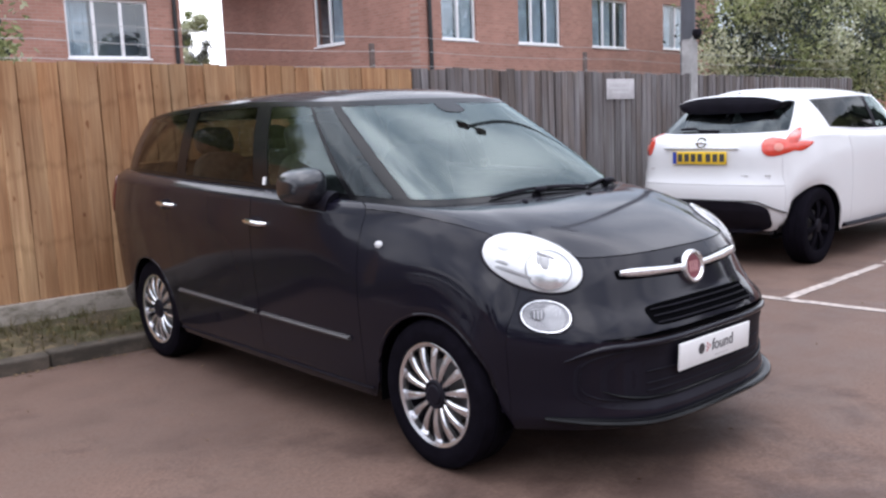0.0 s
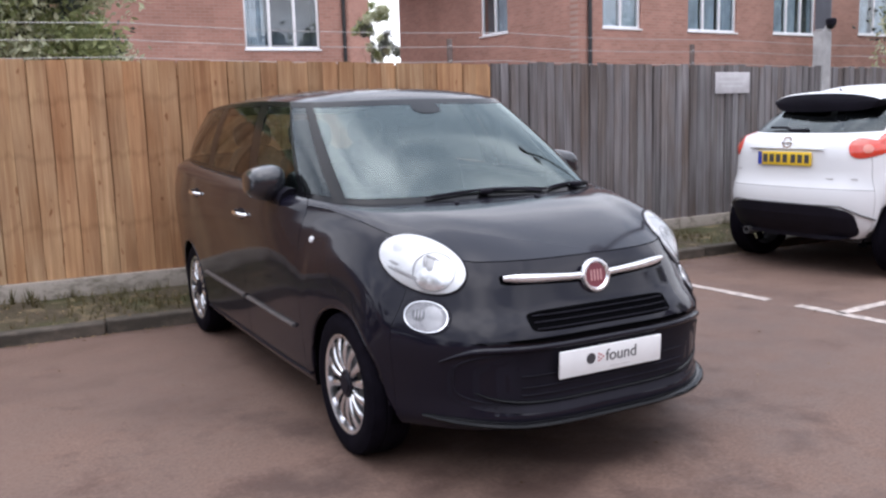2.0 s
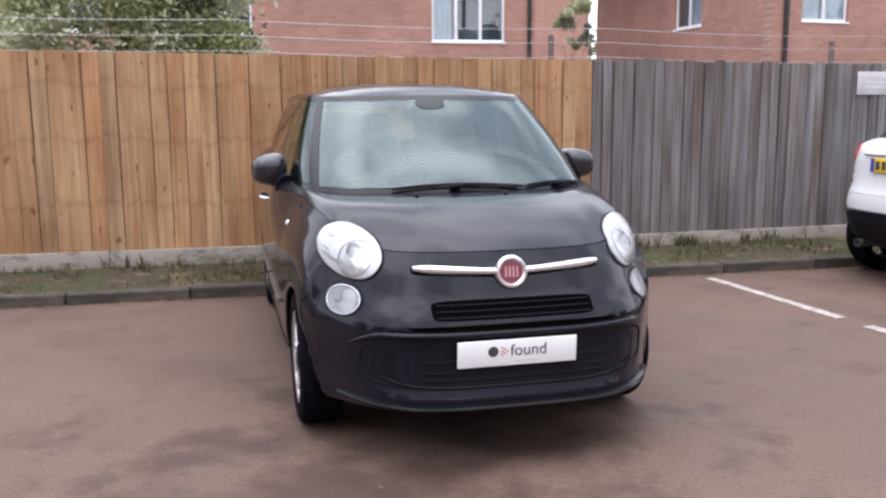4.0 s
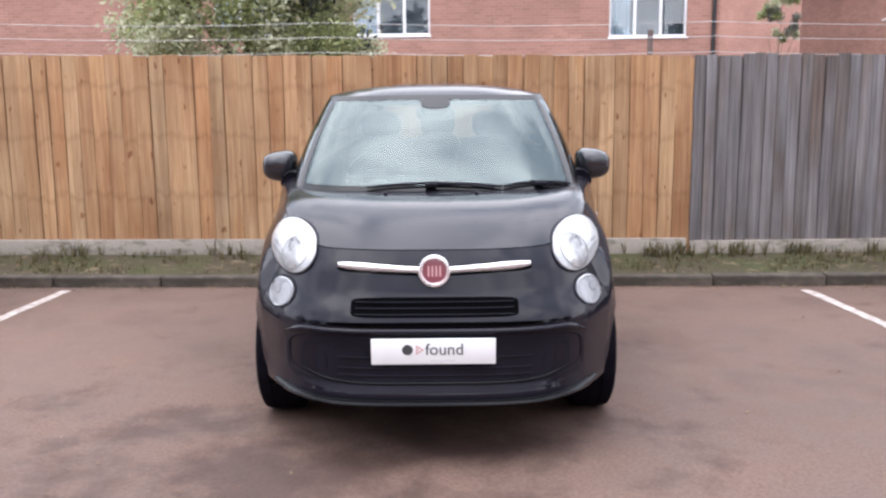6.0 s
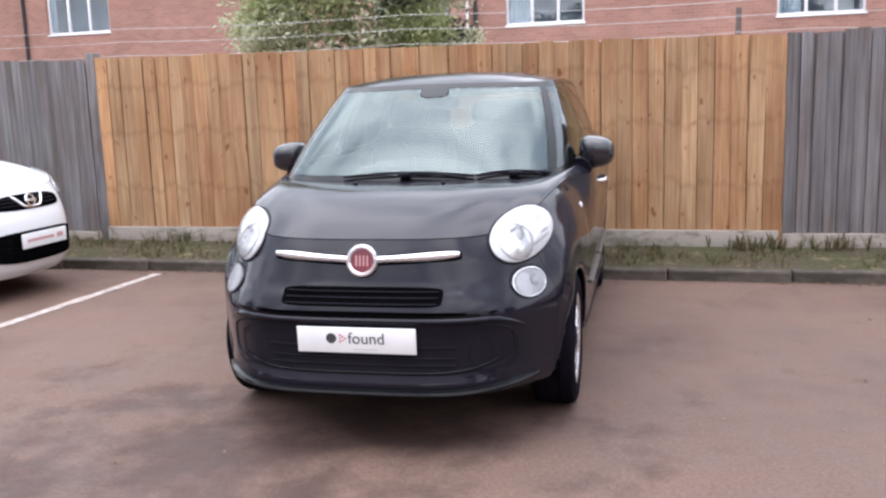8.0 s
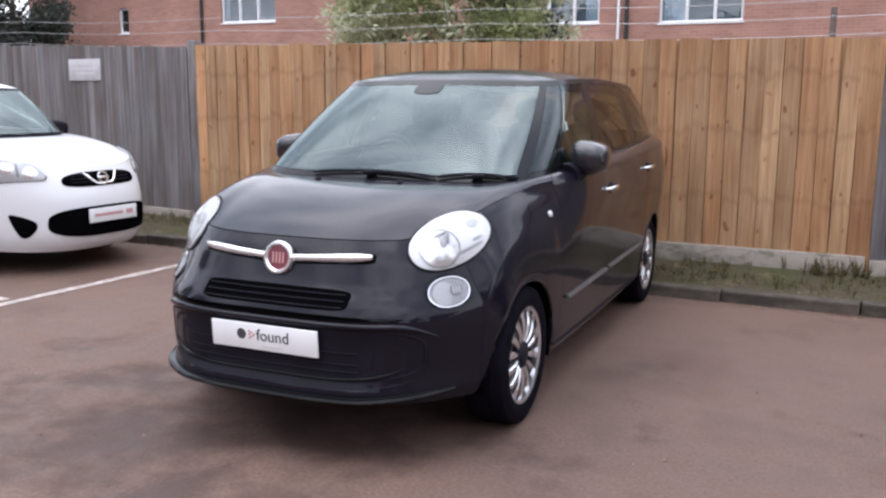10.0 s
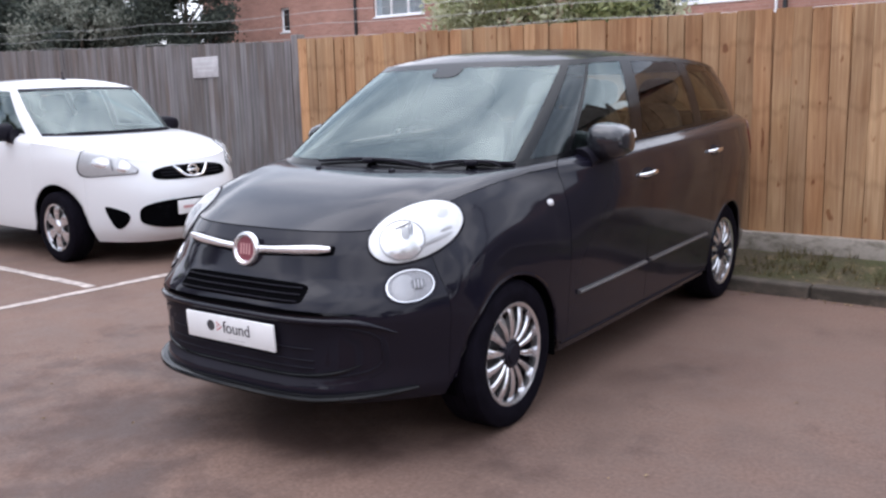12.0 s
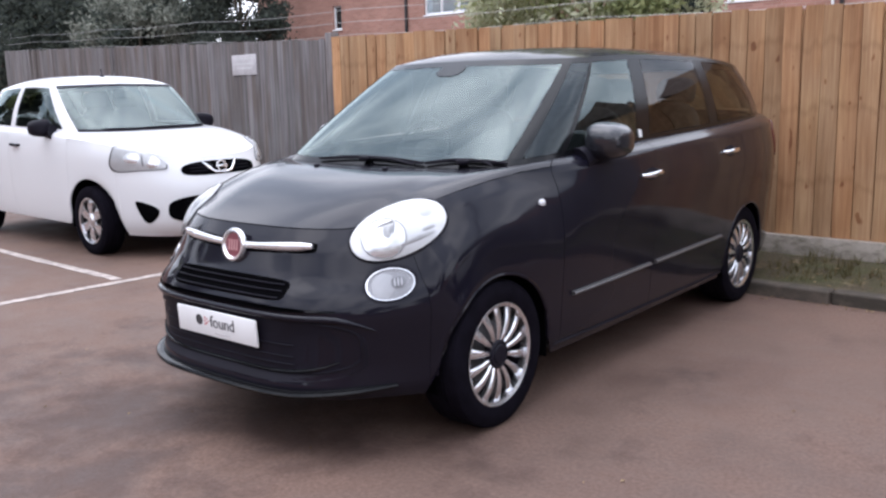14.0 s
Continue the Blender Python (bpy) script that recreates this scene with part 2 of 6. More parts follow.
def leaf_material(name, dark, light):
    m, n, l, p = shader(name)
    geo = n.new("ShaderNodeNewGeometry")
    l.new(ramp(n, l, geo.outputs["Random Per Island"], (0.0, dark), (1.0, light)), p.inputs["Base Color"])
    p.inputs["Roughness"].default_value = 0.75
    p.inputs["Specular IOR Level"].default_value = 0.25
    tl, mx = n.new("ShaderNodeBsdfTranslucent"), n.new("ShaderNodeMixShader")
    l.new(p.inputs["Base Color"].links[0].from_socket, tl.inputs["Color"])
    mx.inputs["Fac"].default_value = 0.4
    l.new(p.outputs["BSDF"], mx.inputs[1])
    l.new(tl.outputs["BSDF"], mx.inputs[2])
    l.new(mx.outputs["Shader"], n["Material Output"].inputs["Surface"])
    return m


ASPHALT = asphalt_material()
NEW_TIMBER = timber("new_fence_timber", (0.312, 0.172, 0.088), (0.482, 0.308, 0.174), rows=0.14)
OLD_TIMBER = timber("weathered_fence_timber", (0.100, 0.093, 0.100), (0.236, 0.222, 0.234), knots=False, spread=0.24, tint=0.15)
BRICK = brick_material()
CONCRETE = stained_concrete("stained_concrete", (0.355, 0.310, 0.265), (0.115, 0.100, 0.072), 0.46)
KERB = stained_concrete("kerb_concrete", (0.112, 0.090, 0.071), (0.046, 0.038, 0.029), 0.54)
SOIL = soil_material()
LINE_PAINT = simple("worn_line_paint", (0.38, 0.325, 0.295), 0.8, vary=0.45, scale=14)
BLACK_PAINT = paint("black_car_paint", (0.0050, 0.0044, 0.0098), flake=0.0, rough=0.5, dust=0.003, coat=0.95, ior=1.345)
ROOF_BLACK = paint("black_roof_glass", (0.0040, 0.0035, 0.0080), flake=0.0, rough=0.4, dust=0.003, coat=0.7, ior=1.40)
WHITE_PAINT = paint("white_car_paint", (0.70, 0.70, 0.71), rough=0.4, dust=0.0)
DARK_PLASTIC = simple("dark_plastic", (0.0088, 0.0078, 0.0130), 0.55, vary=0.2, spec=0.14)
GLOSS_BLACK = simple("gloss_black_trim", (0.006, 0.006, 0.007), 0.18, vary=0.1, spec=0.22)
RUBBER = simple("tyre_rubber", (0.0052, 0.0044, 0.0074), 0.9, vary=0.3, scale=20, bumpy=0.2, spec=0.05)
ALLOY = simple("silver_alloy", (0.74, 0.74, 0.76), 0.24, metal=0.92, vary=0.08)
# lightless black; flat on the skin it stands in for shade inside openings
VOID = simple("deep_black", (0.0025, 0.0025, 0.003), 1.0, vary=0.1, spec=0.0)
SATIN_CHROME = simple("satin_chrome", (0.90, 0.90, 0.91), 0.22, metal=0.8, vary=0.03)
CHROME = simple("chrome", (0.86, 0.86, 0.87), 0.10, metal=1.0, vary=0.03)
SATIN_GREY = simple("satin_grey_strip", (0.075, 0.072, 0.074), 0.35, vary=0.2)
REFLECTOR = simple("lamp_reflector", (0.66, 0.66, 0.67), 0.36, metal=0.4, vary=0.05, scale=20)
LAMP_WHITE = simple("lamp_white", (0.55, 0.55, 0.56), 0.25, vary=0.06, coat=0.5)
LAMP_PALE = simple("lamp_pale", (0.50, 0.50, 0.51), 0.35, metal=0.2, vary=0.08, scale=20)
LAMP_BOWL = simple("lamp_bowl_chrome", (0.78, 0.78, 0.79), 0.22, metal=0.75, vary=0.15, scale=35)
LAMP_MID2 = simple("lamp_soft_grey", (0.31, 0.31, 0.32), 0.35, metal=0.2, vary=0.15, scale=25)
LAMP_MID = simple("lamp_mid_grey", (0.20, 0.20, 0.21), 0.32, metal=0.5, vary=0.3, scale=30)
LAMP_SOFT = simple("lamp_ring_grey", (0.40, 0.40, 0.41), 0.35, metal=0.2, vary=0.1)
LAMP_GREY = simple("lamp_grey", (0.20, 0.20, 0.21), 0.3, metal=0.4, vary=0.25, scale=40)
RED_LENS = simple("red_lamp_lens", (0.58, 0.048, 0.024), 0.15, vary=0.2, coat=1.0)
LAMP_PINK = simple("pale_red_lamp", (0.62, 0.22, 0.17), 0.2, vary=0.1, coat=0.6)
DARK_RED = simple("dark_red_lamp", (0.10, 0.008, 0.008), 0.2, vary=0.2, coat=0.5)
RED_ENAMEL = simple("red_enamel", (0.19, 0.050, 0.066), 0.3, vary=0.1, coat=0.5)
POST_GREY = simple("grey_concrete", (0.31, 0.30, 0.295), 0.9, vary=0.3, scale=5, bumpy=0.3)
COLUMN_GREY = simple("column_paint", (0.055, 0.056, 0.068), 0.5, vary=0.2, scale=3)
RUSTY_STEEL = simple("rusty_steel", (0.105, 0.072, 0.062), 0.7, vary=0.35, scale=9)
SIGN_GREY = simple("faded_sign", (0.52, 0.49, 0.50), 0.6, vary=0.15, scale=8)
MIRROR_CAP = simple("satin_mirror_cap", (0.011, 0.011, 0.015), 0.22, vary=0.1, coat=0.5)
PLATE_WHITE = simple("plate_white", (0.80, 0.80, 0.80), 0.35, vary=0.03)
PLATE_YELLOW = simple("plate_yellow", (0.78, 0.52, 0.03), 0.35, vary=0.05)
PLATE_BLUE = simple("plate_blue", (0.03, 0.06, 0.35), 0.35, vary=0.05)
INK = simple("dark_print", (0.05, 0.05, 0.055), 0.5, vary=0.1)
INK_GREY = simple("grey_print", (0.58, 0.57, 0.57), 0.5, vary=0.1)
INK_PINK = simple("pink_print", (0.55, 0.30, 0.30), 0.5, vary=0.1)
INK_RED = simple("red_print", (0.45, 0.05, 0.05), 0.5, vary=0.1)
SEAT_CLOTH = simple("grey_seat_cloth", (0.095, 0.095, 0.10), 0.9, vary=0.3, scale=30)
CABIN = simple("dark_cabin_trim", (0.022, 0.022, 0.024), 0.7, vary=0.2)
HEADLINER = simple("pale_headliner", (0.42, 0.41, 0.39), 0.9, vary=0.1)
UPVC = simple("white_upvc", (0.82, 0.82, 0.83), 0.35, vary=0.05)
ROOF_TILE = simple("roof_tile", (0.12, 0.08, 0.065), 0.85, vary=0.3, bumpy=0.5)
PIPE_BLACK = simple("black_rainwater_pipe", (0.02, 0.02, 0.022), 0.45, vary=0.2)
WIRE = simple("galvanised_wire", (0.40, 0.39, 0.385), 0.4, metal=0.6, vary=0.15)
BARK = simple("bark", (0.10, 0.078, 0.058), 0.9, vary=0.4, bumpy=0.6)
CURTAIN = simple("pale_curtain", (0.37, 0.42, 0.46), 0.9, vary=0.25, scale=3)
ROOM_DARK = simple("dim_room", (0.26, 0.28, 0.30), 0.9, vary=0.4, scale=1.5)
LEAF = leaf_material("green_leaves", (0.18, 0.21, 0.09), (0.40, 0.43, 0.21))
LEAF_PALE = leaf_material("pale_blossom", (0.40, 0.42, 0.26), (0.66, 0.66, 0.48))
LEAF_DARK = leaf_material("dark_leaves", (0.034, 0.042, 0.040), (0.095, 0.11, 0.085))
LEAF_GREY = leaf_material("grey_green_leaves", (0.12, 0.13, 0.105), (0.30, 0.31, 0.26))
GRASS = leaf_material("dry_grass", (0.06, 0.058, 0.022), (0.18, 0.145, 0.075))
DRY_LEAF = leaf_material("dry_leaves", (0.10, 0.06, 0.03), (0.34, 0.25, 0.15))
CAR_GLASS = glass("car_glass", (0.72, 0.78, 0.75), ior=1.90, shine=(0.80, 0.93, 0.92))
TINTED_GLASS = glass("tinted_car_glass", (0.42, 0.43, 0.38), ior=1.38)
SIDE_GLASS = glass("side_car_glass", (0.36, 0.38, 0.38), ior=1.50, shine=(0.86, 0.95, 0.98))
LENS_GLASS = glass("lamp_lens", (0.97, 0.97, 0.97), ior=1.45)
FOG_GLASS = glass("driving_lamp_lens", (0.92, 0.92, 0.93), ior=1.22)
HOUSE_GLASS = pane_glass("window_glass", (0.90, 0.94, 0.96), 0.07)


# ---- mesh helpers ----
def finish(bm, name, material, parent=None, label="", smooth=True, m=None):
    bmesh.ops.recalc_face_normals(bm, faces=bm.faces[:])
    me = bpy.data.meshes.new(name)
    bm.to_mesh(me)
    bm.free()
    return link(me, name, material, parent, label, smooth, m)


def link(me, name, material, parent=None, label="", smooth=True, m=None):
    if material is not None and not me.materials:
        me.materials.append(material)
    if smooth:
        me.polygons.foreach_set("use_smooth", [True] * len(me.polygons))
        me.set_sharp_from_angle(angle=radians(38))
    ob = new(name, me)
    if parent is not None:
        ob.parent = parent
    if m is not None:
        ob.matrix_basis = m
    if label:
        ob["label"] = label
    return ob


def part(name, bm, material, parent, label="", m=None):
    return finish(bm, name, material, parent, label, True, m)


def raw(verts, faces):
    bm = bmesh.new()
    vs = [bm.verts.new(v) for v in verts]
    for f in faces:
        try:
            bm.faces.new([vs[i] for i in f])
        except ValueError:
            pass
    return bm


def box(sx, sy, sz, c=(0, 0, 0), bevel=0.0, seg=2, m=None):
    bm = bmesh.new()
    bmesh.ops.create_cube(bm, size=1.0)
    bmesh.ops.scale(bm, vec=(sx, sy, sz), verts=bm.verts)
    if bevel:
        bmesh.ops.bevel(bm, geom=bm.edges[:], offset=bevel, segments=seg, profile=0.5, affect="EDGES")
    bmesh.ops.translate(bm, vec=c, verts=bm.verts)
    if m is not None:
        bmesh.ops.transform(bm, matrix=m, verts=bm.verts)
    return bm


def join(*bms):
    out = bmesh.new()
    for b in bms:
        me = bpy.data.meshes.new("joined")
        b.to_mesh(me)
        b.free()
        out.from_mesh(me)
        bpy.data.meshes.remove(me)
    return out


def lathe(profile, seg=48, axis="X"):
    """Turns (axial, radius) pairs round an axis."""
    verts, faces, n = [], [], len(profile)
    for k in range(seg):
        a = 2 * math.pi * k / seg
        for u, r in profile:
            verts.append((u, r * math.cos(a), r * math.sin(a)) if axis == "X" else (r * math.cos(a), r * math.sin(a), u))
    for k in range(seg):
        for i in range(n - 1):
            a, b = k * n + i, ((k + 1) % seg) * n + i
            faces.append((a, a + 1, b + 1, b))
    bm = raw(verts, faces)
    bmesh.ops.remove_doubles(bm, verts=bm.verts, dist=1e-5)
    return bm


def tube(points, radius, seg=8, flat=1.0):
    """A closed tube along points; radius may be a list; flat squeezes it along its second axis."""
    pts = [Vector(p) for p in points]
    rs = radius if isinstance(radius, (list, tuple)) else [radius] * len(pts)
    verts, faces = [], []
    for i, p in enumerate(pts):
        d = (pts[min(i + 1, len(pts) - 1)] - pts[max(i - 1, 0)]).normalized()
        ref = Vector((0, 0, 1)) if abs(d.z) < 0.95 else Vector((1, 0, 0))
        a = d.cross(ref).normalized()
        b = a.cross(d)
        for k in range(seg):
            w = 2 * math.pi * k / seg
            verts.append(p + a * (rs[i] * math.cos(w)) + b * (rs[i] * flat * math.sin(w)))
    for i in range(len(pts) - 1):
        for k in range(seg):
            k2 = (k + 1) % seg
            faces.append((i * seg + k, i * seg + k2, (i + 1) * seg + k2, (i + 1) * seg + k))
    faces.append(tuple(range(seg))[::-1])
    faces.append(tuple((len(pts) - 1) * seg + k for k in range(seg)))
    return raw(verts, faces)


def blob(center, radii, power=2.0, u=28, v=16, m=None):
    """A superellipsoid."""
    verts, faces = [], []
    e = 2.0 / power
    sg = lambda x: math.copysign(abs(x) ** e, x)
    for i in range(v + 1):
        th = -math.pi / 2 + math.pi * i / v
        for k in range(u):
            ph = 2 * math.pi * k / u
            verts.append((radii[0] * sg(math.cos(th)) * sg(math.cos(ph)), radii[1] * sg(math.cos(th)) * sg(math.sin(ph)), radii[2] * sg(math.sin(th))))
    for i in range(v):
        for k in range(u):
            k2 = (k + 1) % u
            faces.append((i * u + k, i * u + k2, (i + 1) * u + k2, (i + 1) * u + k))
    bm = raw(verts, faces)
    bmesh.ops.remove_doubles(bm, verts=bm.verts, dist=1e-5)
    bmesh.ops.translate(bm, vec=center, verts=bm.verts)
    if m is not None:
        bmesh.ops.transform(bm, matrix=m, verts=bm.verts)
    return bm


def thing(name, label, category, group="", m=None):
    ob = new(name)
    ob.empty_display_size = 0.2
    if m is not None:
        ob.matrix_basis = m
    return tagged(ob, label, category, group)


def curve(*pts):
    """A smooth function through (x, y) pairs, flat beyond its ends."""
    xs, ys = [p[0] for p in pts], [p[1] for p in pts]
    n = len(xs)
    d = [(ys[i + 1] - ys[i]) / (xs[i + 1] - xs[i]) for i in range(n - 1)]
    t = [d[0]] + [0.0 if d[i - 1] * d[i] <= 0 else 2 * d[i - 1] * d[i] / (d[i - 1] + d[i]) for i in range(1, n - 1)] + [d[-1]]

    def f(x):
        if x <= xs[0]:
            return ys[0]
        if x >= xs[-1]:
            return ys[-1]
        i = max(k for k in range(n - 1) if xs[k] <= x)
        h = xs[i + 1] - xs[i]
        s = (x - xs[i]) / h
        return ((2 * s ** 3 - 3 * s ** 2 + 1) * ys[i] + (s ** 3 - 2 * s ** 2 + s) * h * t[i]
                + (-2 * s ** 3 + 3 * s ** 2) * ys[i + 1] + (s ** 3 - s ** 2) * h * t[i + 1])
    return f


# ---- car builder ----
from mathutils.bvhtree import BVHTree


class CarShape:
    """A car's skin as a stack of rings: lower body, shoulder and bonnet, window band, roof. The nose is at y = 0, the tail at +y."""

    def __init__(self, s):
        self.s = s
        ym, fa, ra = s["mid"], s["anchors"][0], s["anchors"][-1]
        ys = set()
        for yw in s["axles"]:
            ys |= {round(yw - s["arch"] * math.cos(math.pi * k / 18), 4) for k in range(19)}
        ys |= set(s["cuts"])
        n_fill = int((ra[0] - fa[0]) / 0.13)
        ys |= {round(fa[0] + (ra[0] - fa[0]) * k / n_fill, 4) for k in range(n_fill + 1)}
        keep = sorted(set(s["cuts"]) | {round(yw + q * s["arch"], 4) for yw in s["axles"] for q in (-1, 1)})
        side = sorted(keep + [y for y in sorted(ys) if min(abs(y - k) for k in keep) > 0.014 and fa[0] <= y <= ra[0]])
        side = [y for i, y in enumerate(side) if i == 0 or y - side[i - 1] > 0.004]
        nf, nr = s["caps"]
        self.cols = [("F", k / nf) for k in range(nf)] + [("S", y) for y in side] + [("R", 1 - (k + 1) / nr) for k in range(nr)]
        self.rows = ([("low", t) for t in s["low"]] + [("sh", k) for k in s["shoulder"][1:]]
                     + [("gh", k) for k in s["band"][1:]] + [("rf", k) for k in (0.06, 0.15, 0.27, 0.42, 0.6, 0.8, 1.0)])
        self.grid = np.array([[self.point(r, c) for c in self.cols] for r in self.rows])
        self.mid_y = [0.5 * (self.grid[0, j, 1] + self.grid[0, j + 1, 1]) for j in range(len(self.cols) - 1)]
        du = np.gradient(self.grid, axis=1)
        dv = np.gradient(self.grid, axis=0)
        nn = np.cross(du, dv)
        ln = np.linalg.norm(nn, axis=2, keepdims=True)
        self.normal = nn / np.maximum(ln, 1e-9)
        c = self.grid - np.array([0, ym, 0.7])
        flip = np.sign((self.normal * c).sum(axis=2, keepdims=True))
        self.normal *= np.where(flip == 0, 1, flip)
        v, f = self.cells(lambda i, j, q: True)[:2]
        self.tree = BVHTree.FromPolygons([Vector(p) for p in v], f)

    def station(self, col, key, yf, yr, nf, nr):
        s, ym = self.s, self.s["mid"]
        if col[0] == "S":
            ya = col[1]
            y = ya if key == 0 else float(np.interp(ya, [a[0] for a in s["anchors"]], [a[key] for a in s["anchors"]]))
            if y <= ym:
                q = min(max((ym - y) / (ym - yf), 0), 1)
                return (1 - q ** nf) ** (1 / nf), y
            q = min(max((y - ym) / (yr - ym), 0), 1)
            return (1 - q ** nr) ** (1 / nr), y
        if col[0] == "F":
            ya = s["anchors"][0][key]
            L, n, sg = ym - yf, nf, -1
            q = (ym - ya) / L
        else:
            ya = s["anchors"][-1][key]
            L, n, sg = yr - ym, nr, 1
            q = (ya - ym) / L
        phi = col[1] * math.acos(min(max(q, 0), 1) ** (n / 2))
        return math.sin(phi) ** (2 / n) if phi > 0 else 0.0, ym + sg * L * math.cos(phi) ** (2 / n)

    def floor_z(self, y):
        s = self.s
        z = s["sill"](y)
        for yw in s["axles"]:
            d = abs(y - yw)
            if d <= s["arch"] + 1e-4:
                z = max(z, s["hub_z"] + math.sqrt(max(s["arch"] ** 2 - d * d, 0)))
        return z

    def low_point(self, t, col):
        s = self.s
        zf = s["sill"](0) + t * (s["belt"](s["nose"](9)) - s["sill"](0))
        zr = s["sill"](9) + t * (s["belt"](9) - s["sill"](9))
        nf = s["n_low"][0] if isinstance(s["n_low"][0], float) else s["n_low"][0](zf)
        xf, y = self.station(col, 0, s["nose"](zf), s["tail"](zr), nf, s["n_low"][1])
        z0 = self.floor_z(y)
        z = z0 + t * (s["belt"](y) - z0)
        flare = s.get("flare", 0.0) * math.exp(-((y - 0.42) / 0.16) ** 2) * min(max((0.85 - z) / 0.3, 0), 1)
        xf = min(xf * (1 + flare), 1.0) if flare else xf
        w = s["width"](z)
        if "tuck" in s:
            fade = min(max((1.5 - y) / 0.6, 0), 1)
            w -= s["tuck"] * min(max((z - 0.60) / 0.42, 0), 1) ** 2 * fade * fade * (3 - 2 * fade)
        return np.array((w * xf, y, z))

    def ring(self, which, col):
        s = self.s
        r = s[which]
        xf, y = self.station(col, 1 if which == "B" else 2, r["front"], r["rear"], r["n"][0], r["n"][1])
        return np.array((r["w"] * xf, y, r["z"](y) - r.get("drop", 0) * xf ** 2))

    def point(self, row, col):
        kind, k = row
        if kind == "low":
            return self.low_point(k, col)
        if kind == "sh":
            a, b = self.low_point(1.0, col), self.ring("B", col)
            p = a + (b - a) * k
            p[2] = a[2] + (b[2] - a[2]) * (1 - (1 - k) ** self.s["crown"])
            return p
        if kind == "gh":
            b, c = self.ring("B", col), self.ring("C", col)
            p = b + (c - b) * k
            bow = 4 * k * (1 - k)
            xf = b[0] / self.s["B"]["w"]
            p[0] *= 1 + self.s["bow"] * bow
            p[1] += (-1 if b[1] < self.s["mid"] else 1) * 0.045 * bow * max(0, 1 - xf * xf)
            return p
        c = self.ring("C", col)
        ym = self.s["roof_mid"]
        yd = ym + (c[1] - ym) * 0.62
        zd = self.s["roof"](yd)
        return np.array((c[0] * (1 - k), c[1] + (yd - c[1]) * k, c[2] + (zd - c[2]) * (1 - (1 - k) ** 2.4)))

    def cells(self, pred, sides=(1, -1)):
        verts, norms, faces, index, edges = [], [], [], {}, {}
        last = len(self.cols) - 1

        def vid(q, i, j):
            key = (0 if j in (0, last) else q, i, j)
            if key not in index:
                index[key] = len(verts)
                p, n = self.grid[i, j], self.normal[i, j]
                verts.append((p[0] * q, p[1], p[2]))
                norms.append((n[0] * q, n[1], n[2]))
            return index[key]
        for q in sides:
            for i in range(len(self.rows) - 1):
                for j in range(last):
                    if pred(i, j, q):
                        f = [vid(q, i, j), vid(q, i, j + 1), vid(q, i + 1, j + 1), vid(q, i + 1, j)]
                        faces.append(f if q > 0 else f[::-1])
        return verts, faces, norms

    def panel(self, name, pred, material, parent, sides=(1, -1), gap=0.002, skirt=0.012, label="", lift=0.0):
        verts, faces, norms = self.cells(pred, sides)
        if not faces:
            return None
        count = {}
        for f in faces:
            for a, b in zip(f, f[1:] + f[:1]):
                count[(min(a, b), max(a, b))] = count.get((min(a, b), max(a, b)), 0) + 1
        rim = [e for e, c in count.items() if c == 1]
        rimv = {v for e in rim for v in e}
        mid = {}
        for f in faces:
            c = sum((Vector(verts[v]) for v in f), Vector()) / 4
            for v in f:
                if v in rimv:
                    mid.setdefault(v, []).append(c)
        out = [Vector(v) + Vector(n) * lift for v, n in zip(verts, norms)]
        for v in rimv:
            c = sum(mid[v], Vector()) / len(mid[v])
            d = c - Vector(verts[v])
            d -= Vector(norms[v]) * d.dot(Vector(norms[v]))
            if d.length > 1e-6:
                out[v] += d.normalized() * gap
        if skirt:
            dup = {}
            for v in rimv:
                dup[v] = (len(out), len(out) + 1)
                out += [out[v].copy(), out[v] - Vector(norms[v]) * skirt]
            faces = faces + [[dup[a][0], dup[b][0], dup[b][1], dup[a][1]] for a, b in rim]
        me = bpy.data.meshes.new(name)
        me.from_pydata([tuple(v) for v in out], [], faces)
        me.validate()
        ob = link(me, name, material, parent, label, False)
        me.polygons.foreach_set("use_smooth", [True] * len(me.polygons))
        return ob

    def hit(self, p, d):
        h = self.tree.ray_cast(Vector(p), Vector(d).normalized())
        return h if h[0] is not None else None

    def smooth_level(self, c, n, u, a, b):
        """One gentle curve just clear of the skin round c, so that a lamp's cover has no lumps."""
        c, n = Vector(c), Vector(n).normalized()
        u = Vector(u)
        u = (u - n * u.dot(n)).normalized()
        v = n.cross(u)
        g = [(x, y) for x in np.linspace(-1.05, 1.05, 19) for y in np.linspace(-1.05, 1.05, 19) if x * x + y * y <= 1.12]
        hs = []
        for x, y in g:
            h = self.tree.ray_cast(c + u * x * a + v * y * b + n * 0.4, -n, 1.0)
            hs.append((h[0] - c).dot(n) if h[0] is not None else -0.05)
        basis = lambda x, y: np.array((1, x, y, x * x, x * y, y * y))
        A, hs = np.array([basis(x, y) for x, y in g]), np.array(hs)
        co = np.linalg.lstsq(A, hs, rcond=None)[0]
        co[0] += max(0.0, float(np.max(hs - A @ co)))

        def level(p):
            d = p - c
            return c + (d - n * d.dot(n)) + n * float(np.dot(co, basis(d.dot(u) / a, d.dot(v) / b)))
        return level

